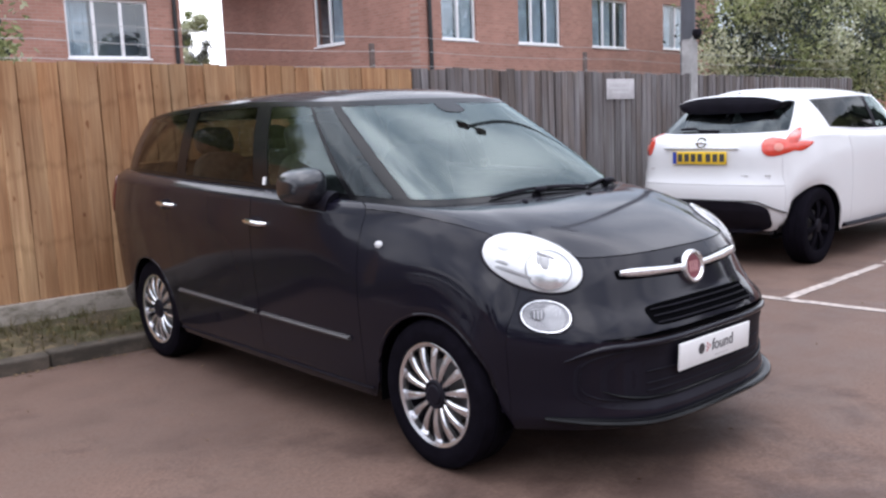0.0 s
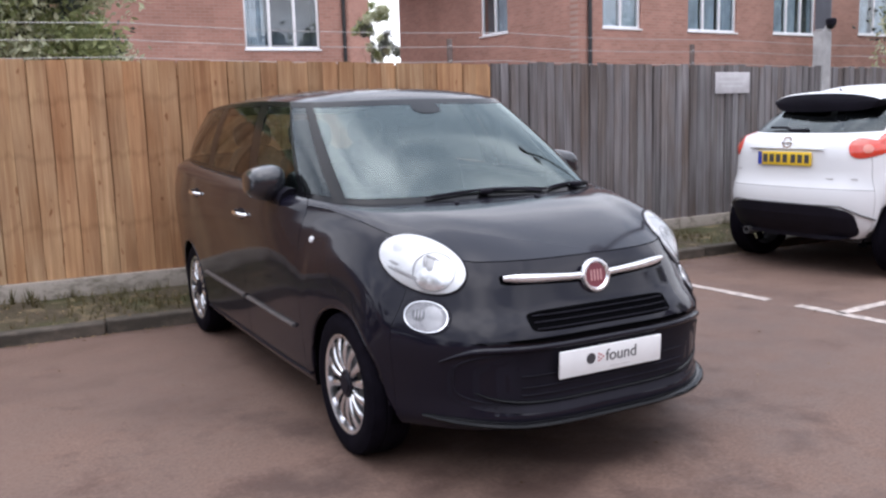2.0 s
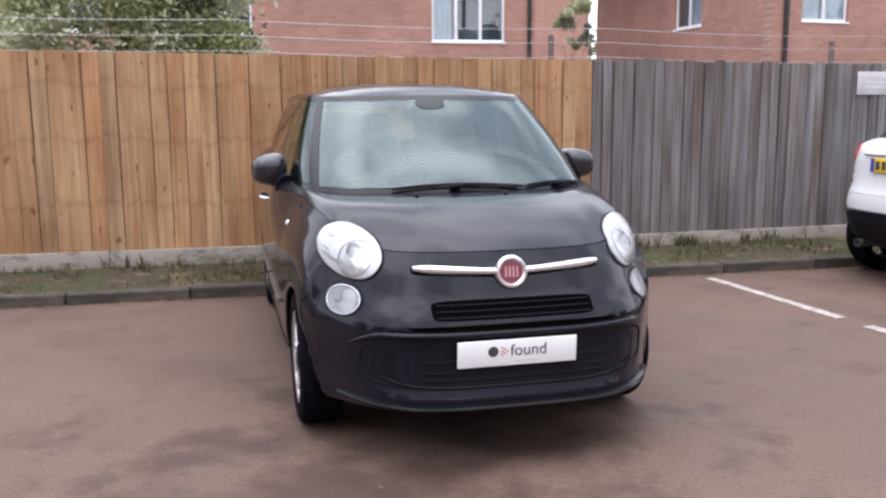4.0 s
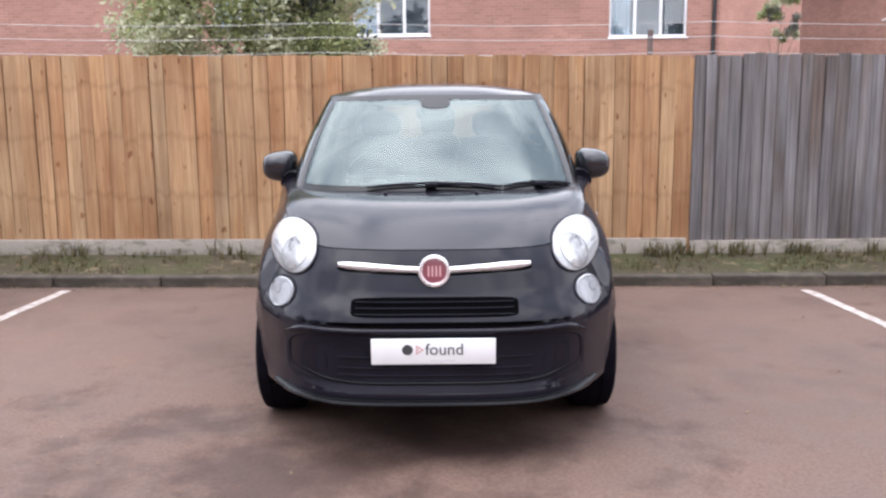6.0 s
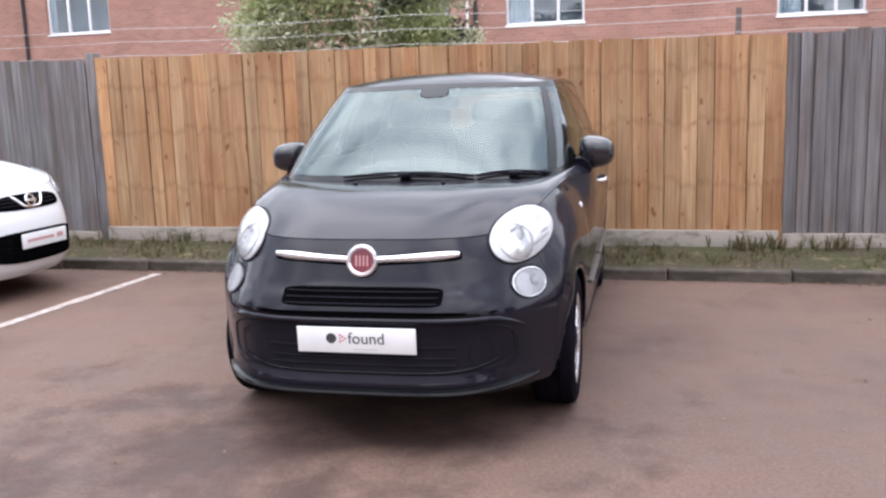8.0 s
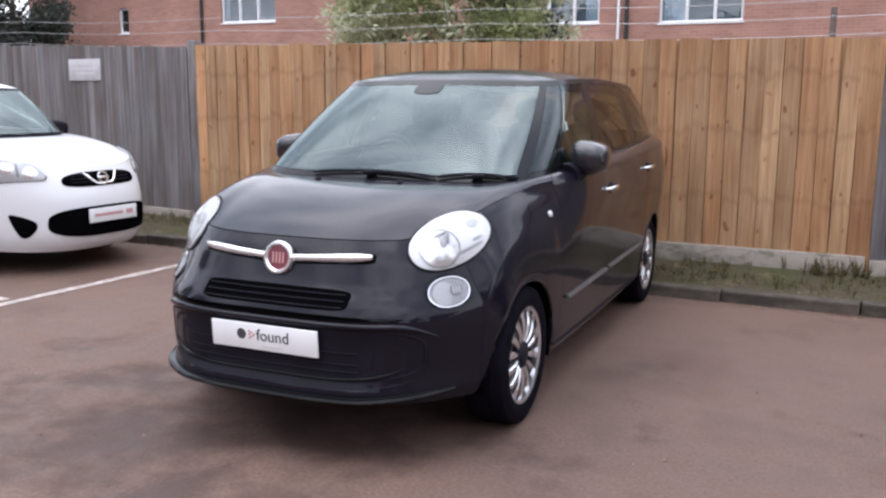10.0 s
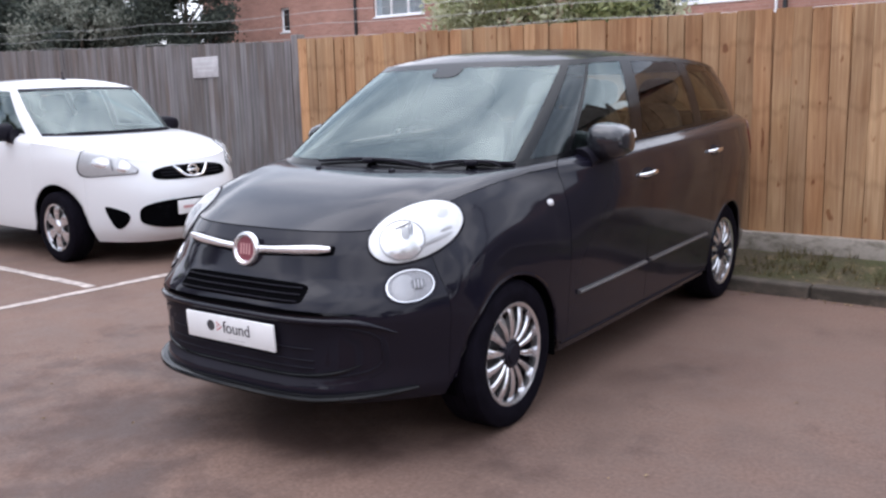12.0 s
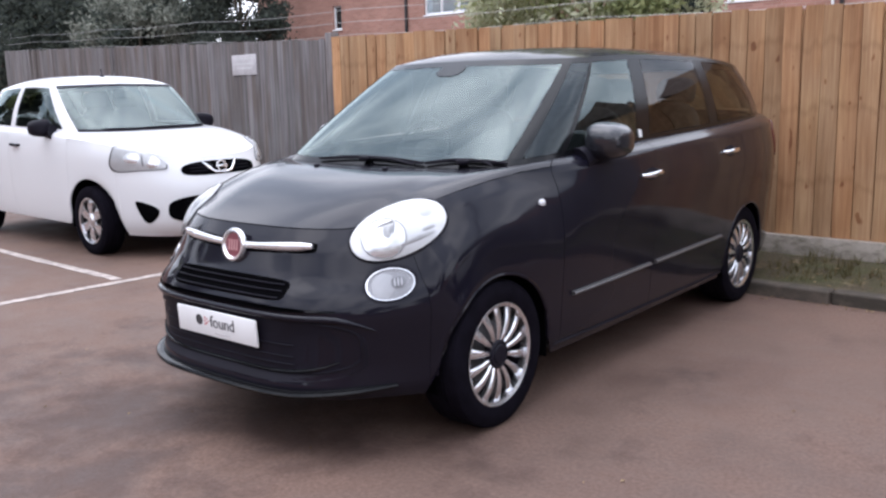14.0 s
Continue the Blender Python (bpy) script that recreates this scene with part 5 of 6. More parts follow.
far_block = thing("far_block", "distant plain red brick block beyond the gap", "building")
wall_with_holes(far_block, "wall", pose(15.5, 70, 0), 14.9, 15.0, [], BRICK, 9.0)

part("waste_pipe", tube([(21.35, 69.88, 7.7), (22.2, 69.88, 7.7), (22.3, 69.88, 7.6), (22.3, 69.88, 5.4)], 0.085, 8), UPVC, far_block, "white plastic waste pipe")

# plain walls added to close the place behind the camera, height set for reflections
for nm, m, L, H in (("wall_south", pose(-42, -17, 0), 84, 4.2), ("wall_west", pose(-42, 30, 0, 0, 0, -90), 47, 4.0), ("wall_east", pose(42, -17, 0, 0, 0, 90), 47, 4.0)):
    tagged(finish(box(L, 0.3, H, (L / 2, 0, H / 2)), nm, BRICK, None, "", False, m), "plain brick wall added to close the place", "wall", "", "structure")


# ---- planting ----
def leaves(center, radii, count, size, material, name, parent, seed, clump=0.27):
    """A ragged crown: leaf cards in random clumps, each leaf bent along its rib."""
    rng = np.random.default_rng(seed)
    nc = max(8, int(count / 230))
    d = rng.normal(size=(nc, 3))
    d /= np.linalg.norm(d, axis=1, keepdims=True)
    r = rng.uniform(0.35, 1.0, (nc, 1)) ** 0.6
    cl = d * r * np.array(radii)
    idx = rng.integers(0, nc, count)
    p = cl[idx] + rng.normal(size=(count, 3)) * clump * np.mean(radii) * 0.34
    p += np.array(center)
    a = rng.normal(size=(count, 3))
    a /= np.linalg.norm(a, axis=1, keepdims=True)
    b = np.cross(a, rng.normal(size=(count, 3)))
    b /= np.linalg.norm(b, axis=1, keepdims=True)
    n = np.cross(a, b)
    s = size * rng.uniform(0.6, 1.3, (count, 1))
    verts = np.stack([p - a * s, p - b * s * 0.42 + n * s * 0.1, p + a * s, p + b * s * 0.42 + n * s * 0.1], axis=1).reshape(-1, 3)
    faces = [(4 * i, 4 * i + 1, 4 * i + 2, 4 * i + 3) for i in range(count)]
    me = bpy.data.meshes.new(name)
    me.from_pydata(verts.tolist(), [], faces)
    me.materials.append(material)
    ob = new(name, me)
    ob.parent = parent
    return ob


def tree(name, label, x, y, h, radii, count, size, mats, seed, category="tree", stout=1.0):
    t = thing(name, label, category)
    t.matrix_basis = pose(x, y, 0)
    rng = random.Random(seed)
    limbs = [tube([(0, 0, 0), (0.05, 0.02, h * 0.3), (-0.03, 0.05, h * 0.62), (0.02, 0, h * 0.9)], [0.11 * stout, 0.09 * stout, 0.06 * stout, 0.02 * stout], 8)]
    for k in range(7):
        a, z = rng.uniform(0, 6.28), h * rng.uniform(0.25, 0.6)
        e = (math.cos(a) * radii[0] * 0.7, math.sin(a) * radii[1] * 0.7, z + h * 0.25)
        limbs.append(tube([(0, 0, z), (e[0] * 0.5, e[1] * 0.5, z + h * 0.1), e], [0.05 * stout, 0.035 * stout, 0.012 * stout], 6))
    part("trunk", join(*limbs), BARK, t)
    for k, (mt, share) in enumerate(mats):
        leaves((0, 0, h - radii[2] * 0.85), radii, int(count * share), size, mt, "crown", t, seed + k)
    return t


tree("garden_shrub_tree", "leafy green garden tree with pale blossom behind the fence", -2.05, 6.3, 3.6, (1.48, 0.9, 1.38), 40000, 0.041, ((LEAF, 0.44), (LEAF_PALE, 0.50), (LEAF_DARK, 0.06)), 11)
tree("side_tree", "broad green tree with pale blossom beyond the fence", 24.4, 11.5, 6.2, (6.0, 2.4, 3.0), 52000, 0.085, ((LEAF_DARK, 0.26), (LEAF, 0.44), (LEAF_PALE, 0.30)), 21)
tree("blossom_tree", "dark tree with whitish blossom beyond the fence", -26.6, 16.6, 5.2, (3.5, 1.8, 2.3), 26000, 0.10, ((LEAF_DARK, 0.40), (LEAF_GREY, 0.60)), 31)
tree("evergreen_tree", "narrow dense dark evergreen beside the brick house", -22.0, 17.6, 6.2, (1.9, 1.3, 3.0), 24000, 0.085, ((LEAF_DARK, 1.0),), 71)
tree("dark_tree", "dense dark tree beyond the fence", -34, 18.6, 6.8, (7.2, 2.6, 3.4), 70000, 0.14, ((LEAF_DARK, 1.0),), 41)
tree("gap_tree", "slim greyish young tree between the two brick buildings", 12.4, 29.5, 5.6, (0.85, 0.75, 1.0), 4600, 0.06, ((LEAF_GREY, 0.35), (LEAF, 0.25), (LEAF_PALE, 0.40)), 51, stout=0.3)
tree("distant_tree", "greyish distant tree beyond the gap", 34.5, 78.0, 8.6, (3.6, 2.0, 2.8), 5000, 0.22, ((LEAF_GREY, 0.6), (LEAF_PALE, 0.4)), 61)


# unseen trees added round the car park; their reflections darken paint and glass
for k, (x, y, h, r) in enumerate(((21, -3.5, 7.0, 4.6), (24, -12, 8.6, 5.4), (15.5, -19, 7.6, 5.0), (5, -22, 7.0, 5.2), (-6, -21, 8.2, 5.0), (-16, -18, 7.4, 5.0), (-23, -10.5, 8.8, 5.4), (-22, -2.0, 7.0, 4.6))):
    tree("unseen_boundary_tree", "unseen leafy dark green tree added at the edge of the car park", x, y, h, (r, 2.6, h * 0.46), 9000, 0.26, ((LEAF_DARK, 0.75), (LEAF, 0.25)), 81 + k)


def tufts():
    """Grass and weeds on the planting strip."""
    rng = np.random.default_rng(5)
    verts, faces = [], []
    for k in range(3000):
        x = rng.uniform(-9, 8)
        q = rng.uniform(0.02, 1) ** 0.8
        if noise.noise((x * 1.3, q * 2, 7.0)) < -0.05:
            continue
        y = kerb_y(x) + 0.14 + (fence_y(x) - kerb_y(x) - 0.17) * q
        z = 0.07 + 0.045 * q
        for b in range(4):
            a, h, l = rng.uniform(0, 6.28), rng.uniform(0.025, 0.09), rng.uniform(0.01, 0.06)
            dx, dy = math.cos(a), math.sin(a)
            i = len(verts)
            verts += [(x - dy * 0.004, y + dx * 0.004, z), (x + dy * 0.004, y - dx * 0.004, z), (x + dx * l, y + dy * l, z + h)]
            faces.append((i, i + 1, i + 2))
    for k in range(95):
        # taller weeds at the foot of the fence
        x = rng.choice((-3.4, -1.9, 1.95, 2.25, 2.7, 3.3, 4.1)) + rng.normal(0, 0.13)
        y = fence_y(x) - rng.uniform(0.06, 0.22)
        for b in range(5):
            a, h, l = rng.uniform(0, 6.28), rng.uniform(0.05, 0.17), rng.uniform(0.01, 0.08)
            dx, dy = math.cos(a), math.sin(a)
            i = len(verts)
            verts += [(x - dy * 0.005, y + dx * 0.005, 0.105), (x + dy * 0.005, y - dx * 0.005, 0.105), (x + dx * l * 0.5 + dy * 0.006, y + dy * l * 0.5, 0.105 + h * 0.6), (x + dx * l, y + dy * l, 0.105 + h)]
            faces += [(i, i + 1, i + 2), (i, i + 2, i + 3)]
    me = bpy.data.meshes.new("grass")
    me.from_pydata(verts, [], faces)
    me.materials.append(GRASS)
    tagged(new("grass", me), "short dry grass and weeds below the fence", "grass", "", "stuff")


tufts()


def litter():
    """Fallen leaves and pale grit on the tarmac and the strip."""
    rng = np.random.default_rng(8)
    verts, faces = [], []
    for k in range(1500):
        x = rng.uniform(-8, 7)
        if k < 1380:
            y = kerb_y(x) + rng.normal(0, 0.12) + (0.45 if k % 3 == 0 else 0.0) if k % 3 < 2 else kerb_y(x) - abs(rng.normal(0, 0.05)) - 0.006
            z = 0.09 + 0.045 * max(0, min(1, (y - kerb_y(x) - 0.11))) + 0.02 if y > kerb_y(x) else 0.006
        else:
            y, z = rng.uniform(-3, 3.4), 0.006
        a, s = rng.uniform(0, 6.28), rng.uniform(0.006, 0.022) if k < 1380 else rng.uniform(0.005, 0.014)
        c, d = math.cos(a) * s, math.sin(a) * s
        i = len(verts)
        verts += [(x - c, y - d, z), (x + d * 0.5, y - c * 0.5, z + 0.005), (x + c, y + d, z), (x - d * 0.5, y + c * 0.5, z + 0.004)]
        faces.append((i, i + 1, i + 2, i + 3))
    me = bpy.data.meshes.new("leaf_litter")
    me.from_pydata(verts, [], faces)
    me.materials.append(DRY_LEAF)
    tagged(new("leaf_litter", me), "scattered dry leaves and pale grit on the ground", "leaf litter", "", "stuff")


litter()

# ---- wires and post over the fence ----
for dz, oy in ((0.03, 0.06), (0.165, 0.06), (0.295, 0.07)):
    pts = []
    for x in np.linspace(-16, 12, 57):
        sag = 0.03 * abs(math.sin((x + 4.3) * math.pi / 3.3))
        pts.append((x, fence_y(x) + oy, fence_top(x) + dz - sag))
    tagged(part("wire", tube(pts, 0.0027, 5), WIRE, None), "thin galvanised wire strung above the fence", "wire", "fence wires")
fence_post(7.11, 2.30, 0.15, POST_GREY, "tall pale concrete post in the fence line")
eye = thing("security_camera", "small dark dome camera on a pale bracket atop the concrete post", "security camera")
eye.matrix_basis = pose(7.11, fence_y(7.11) + 0.03, 2.30)
part("bracket", join(box(0.15, 0.12, 0.025, (0.0, 0, 0.0125), 0.005), tube([(0.02, -0.02, 0.02), (0.03, -0.03, 0.05), (0.04, -0.06, 0.085)], 0.020, 10)), POST_GREY, eye)
part("camera_body", lathe([(0.0, 0.0), (0.0, 0.055), (0.012, 0.062), (0.06, 0.062), (0.075, 0.05), (0.08, 0.0)], 28, "Z"), DARK_PLASTIC, eye, "", pose(0.045, -0.08, 0.075))
part("dome", blob((0.045, -0.08, 0.075), (0.055, 0.055, 0.055), 2.0, 20, 12), GLOSS_BLACK, eye, "dark glossy dome")
lamp_post = thing("lamp_post", "tall dark steel lamp column with twin floodlights behind the concrete post", "street lamp")
lamp_post.matrix_basis = pose(7.29, fence_y(7.29) + 0.17, 0)
part("column", lathe([(0.0, 0.125), (1.2, 0.125), (1.3, 0.100), (8.5, 0.070), (8.52, 0.0)], 24, "Z"), COLUMN_GREY, lamp_post)
part("crossarm", tube([(-0.24, 0.12, 8.45), (0.0, 0.0, 8.50), (0.24, -0.12, 8.45)], 0.035, 10), COLUMN_GREY, lamp_post)
for q in (1, -1):
    head = part("floodlight", box(0.44, 0.28, 0.12, (0, 0, 0), 0.03), COLUMN_GREY, lamp_post, "dark boxy floodlight", pose(q * 0.24, -q * 0.12 - 0.12, 8.42, 25, 0, 62))
    part("lens", box(0.37, 0.22, 0.012, (0, 0, -0.062), 0.003), LAMP_MID2, head)
fence_post(2.29, 1.88, 0.09, NEW_TIMBER, "brown timber post where the two fences meet")
fence_post(-4.36, 2.03, 0.11, OLD_TIMBER, "weathered grey timber post between fence panels")


def wire_post(x):
    """A slim steel post behind the boards that carries the wires."""
    post = thing("wire_post", "slim dark steel post carrying wires above the fence", "wire post", "wire posts")
    post.matrix_basis = pose(x, fence_y(x) + 0.065, 0)
    top = fence_top(x) + 0.23
    part("upright", box(0.046, 0.035, top, (0, 0.012, top / 2), 0.004), RUSTY_STEEL, post)
    for dz in (0.03, 0.165):
        part("staple", tube([(-0.018, -0.004, fence_top(x) + dz), (0, -0.016, fence_top(x) + dz), (0.018, -0.004, fence_top(x) + dz)], 0.004, 6), WIRE, post)


for x in (1.92, 5.0):
    wire_post(x)


def sign(x, z, w, h, yaw, label):
    b = part("sign", box(w, 0.008, h, (0, 0, 0), 0.003), SIGN_GREY, None, "", pose(x, fence_y(x) - 0.035, z, 0, 0, yaw))
    tagged(b, label, "sign", "fence signs")
    bars([(0, 0.30 * h, 0.72 * w, 0.10 * h), (0, 0.05 * h, 0.80 * w, 0.08 * h), (0, -0.16 * h, 0.62 * w, 0.08 * h)], 0, 0.001, INK_GREY, b, pose(0, -0.005, 0))
    return b


sign(5.52, 1.70, 0.54, 0.235, 1, "faded white notice screwed to the weathered fence")
sign(-6.18, 1.745, 0.60, 0.25, -9, "faded white notice screwed to the grey fence")


# ---- the white hatchback and the white crossover ----
HATCH = dict(
    mid=1.8, length=3.82, axles=(0.90, 3.32), arch=0.345, hub_z=0.295, caps=(13, 11),
    low=(0.0, 0.06, 0.13, 0.21, 0.30, 0.40, 0.50, 0.60, 0.70, 0.80, 0.88, 0.95, 1.0),
    shoulder=(0, 0.10, 0.22, 0.36, 0.52, 0.70, 0.86, 1.0), band=(0, 0.05, 0.18, 0.32, 0.46, 0.60, 0.74, 0.86, 0.94, 1.0),
    anchors=((0.52, 1.10, 1.62), (0.88, 1.24, 1.72), (1.18, 1.38, 1.80), (1.30, 1.46, 1.86), (2.27, 2.27, 2.27), (2.37, 2.37, 2.36),
             (2.93, 2.93, 2.86), (3.01, 3.01, 2.93), (3.40, 3.38, 3.22), (3.58, 3.50, 3.32)),
    cuts=(0.52, 0.88, 0.94, 1.18, 1.30, 2.27, 2.32, 2.37, 2.93, 3.01, 3.40, 3.58),
    sill=curve((0.0, 0.17), (0.5, 0.18), (0.9, 0.205), (1.3, 0.235), (3.0, 0.25), (3.8, 0.26)),
    belt=curve((0.05, 0.80), (0.35, 0.875), (0.8, 0.945), (1.2, 0.975), (2.0, 1.0), (3.8, 1.04)),
    nose=curve((0.17, 0.06), (0.22, 0.0), (0.32, -0.045), (0.45, -0.045), (0.58, -0.03), (0.68, 0.01), (0.75, 0.05), (0.80, 0.10)),
    tail=curve((0.2, 3.74), (0.4, 3.80), (0.8, 3.78), (1.04, 3.72)),
    width=curve((0.18, 0.76), (0.3, 0.80), (0.55, 0.825), (0.8, 0.832), (0.95, 0.815), (1.04, 0.80)),
    n_low=(3.0, 4.2), crown=1.9, bow=0.03,
    B=dict(front=0.98, rear=3.66, w=0.765, n=(2.8, 3.6), z=curve((0.9, 1.015), (1.4, 1.025), (3.8, 1.09)), drop=0.0),
    C=dict(front=1.62, rear=3.36, w=0.62, n=(2.6, 3.4), z=curve((1.5, 1.425), (2.1, 1.455), (3.36, 1.40)), drop=0.02),
    roof_mid=2.4, roof=curve((1.65, 1.46), (2.1, 1.515), (2.6, 1.52), (3.36, 1.44)))

CROSS = dict(
    mid=2.0, length=4.14, axles=(0.97, 3.50), arch=0.362, hub_z=0.335, caps=(10, 16),
    low=(0.0, 0.06, 0.13, 0.21, 0.30, 0.40, 0.50, 0.60, 0.70, 0.80, 0.88, 0.95, 1.0),
    shoulder=(0, 0.12, 0.25, 0.40, 0.55, 0.72, 0.87, 1.0), band=(0, 0.06, 0.18, 0.32, 0.46, 0.60, 0.74, 0.86, 0.94, 1.0),
    anchors=((0.55, 1.15, 1.75), (0.95, 1.30, 1.85), (1.30, 1.45, 1.95), (1.42, 1.52, 2.0), (2.15, 2.15, 2.20), (2.23, 2.23, 2.27),
             (2.98, 2.78, 2.90), (3.12, 2.90, 3.00), (3.62, 3.14, 3.20), (3.90, 3.70, 3.30)),
    cuts=(0.55, 0.95, 1.0, 1.30, 1.42, 2.15, 2.19, 2.23, 2.98, 3.12, 3.62, 3.90),
    sill=curve((0.0, 0.24), (1.2, 0.25), (3.0, 0.26), (3.8, 0.30), (4.1, 0.34)),
    belt=curve((0.05, 0.92), (0.6, 1.02), (1.4, 1.08), (2.6, 1.10), (3.4, 1.13), (4.1, 1.10)),
    nose=curve((0.2, 0.05), (0.4, -0.02), (0.7, 0.0), (0.92, 0.10)),
    tail=curve((0.34, 4.00), (0.42, 4.08), (0.52, 4.13), (0.68, 4.15), (0.74, 4.12), (0.80, 4.095), (1.02, 4.085), (1.10, 4.05)),
    width=curve((0.25, 0.83), (0.4, 0.875), (0.7, 0.882), (0.95, 0.875), (1.10, 0.84)),
    n_low=(3.2, 4.0), crown=1.7, bow=0.03,
    B=dict(front=1.05, rear=3.95, w=0.755, n=(2.8, 4.0), z=curve((1.0, 1.11), (2.4, 1.13), (3.3, 1.17), (4.1, 1.135)), drop=0.0),
    C=dict(front=1.75, rear=3.42, w=0.62, n=(2.6, 4.5), z=curve((1.7, 1.46), (2.3, 1.495), (3.0, 1.475), (3.74, 1.425)), drop=0.02),
    roof_mid=2.5, roof=curve((1.8, 1.50), (2.3, 1.555), (2.8, 1.56), (3.74, 1.49)))


def rows_of(sh):
    R = sh.rows
    kind = lambda i: R[i + 1][0]
    low, shd, gh, rf = (lambda i: kind(i) == "low"), (lambda i: kind(i) == "sh"), (lambda i: kind(i) == "gh"), (lambda i: kind(i) == "rf")
    pane = lambda i: gh(i) and R[i][0] == "gh" and R[i + 1][1] <= 0.94
    return low, shd, gh, rf, pane


def white_body(sh, car, cuts, tinted_from):
    """The panels that both white cars have. cuts: bumper, screen edge, door edges, tail."""
    low, shd, gh, rf, pane = rows_of(sh)
    Y, P = sh.mid_y, WHITE_PAINT
    c = cuts
    v, f, n = sh.cells(lambda i, j, q: low(i) or shd(i))
    me = bpy.data.meshes.new("inner_shell")
    me.from_pydata([(p[0] - a[0] * 0.014, p[1] - a[1] * 0.014, p[2] - a[2] * 0.014) for p, a in zip(v, n)], [], f)
    link(me, "inner_shell", CABIN, car)
    sh.panel("bonnet", lambda i, j, q: shd(i) and Y[j] < c["wing"], P, car)
    sh.panel("front_bumper", lambda i, j, q: low(i) and Y[j] < c["front"], P, car)
    sh.panel("rear_bumper", lambda i, j, q: low(i) and Y[j] > c["tail"] and sh.rows[i + 1][1] <= 0.50, P, car)
    sh.panel("tailgate", lambda i, j, q: ((low(i) and sh.rows[i][1] >= 0.50) or shd(i) or (gh(i) and not pane(i))) and Y[j] > c["tail"], P, car)
    for q in (1, -1):
        s1 = (q,)
        sh.panel("front_wing", lambda i, j, k: low(i) and c["front"] < Y[j] < c["wing"], P, car, s1)
        sh.panel("front_door", lambda i, j, k: (low(i) or shd(i)) and c["wing"] < Y[j] < c["door"], P, car, s1)
        sh.panel("rear_door", lambda i, j, k: (low(i) or shd(i)) and c["door"] < Y[j] < c["rear"], P, car, s1)
        sh.panel("rear_wing", lambda i, j, k: (low(i) or shd(i)) and c["rear"] < Y[j] < c["tail"], P, car, s1)
        sh.panel("window_surround", lambda i, j, k: gh(i) and not pane(i) and c["screen"] < Y[j] < c["tail"], P, car, s1, gap=0.0)
        w = c["windows"]
        edges = [c["screen"]] + [e for ab in w for e in ab] + [c["tail"]]
        for a, b in zip(edges[0::2], edges[1::2]):
            sh.panel("pillar", lambda i, j, k: pane(i) and a < Y[j] < b, c["pillar"] if c["screen"] < a < w[-1][0] else P, car, s1, gap=0.0)
        for a, b in w:
            sh.panel("side_window", lambda i, j, k: pane(i) and a < Y[j] < b, TINTED_GLASS if a >= tinted_from else CAR_GLASS, car, s1, gap=0.003, skirt=0.004)
    sh.panel("windscreen", lambda i, j, q: pane(i) and Y[j] < c["screen"], CAR_GLASS, car, gap=0.003, skirt=0.004)
    sh.panel("screen_border", lambda i, j, q: gh(i) and not pane(i) and Y[j] < c["screen"], DARK_PLASTIC, car, gap=0.0)
    sh.panel("rear_window", lambda i, j, q: pane(i) and Y[j] > c["tail"], SIDE_GLASS, car, gap=0.003, skirt=0.004)
    sh.panel("roof", lambda i, j, q: rf(i), P, car, gap=0.0)


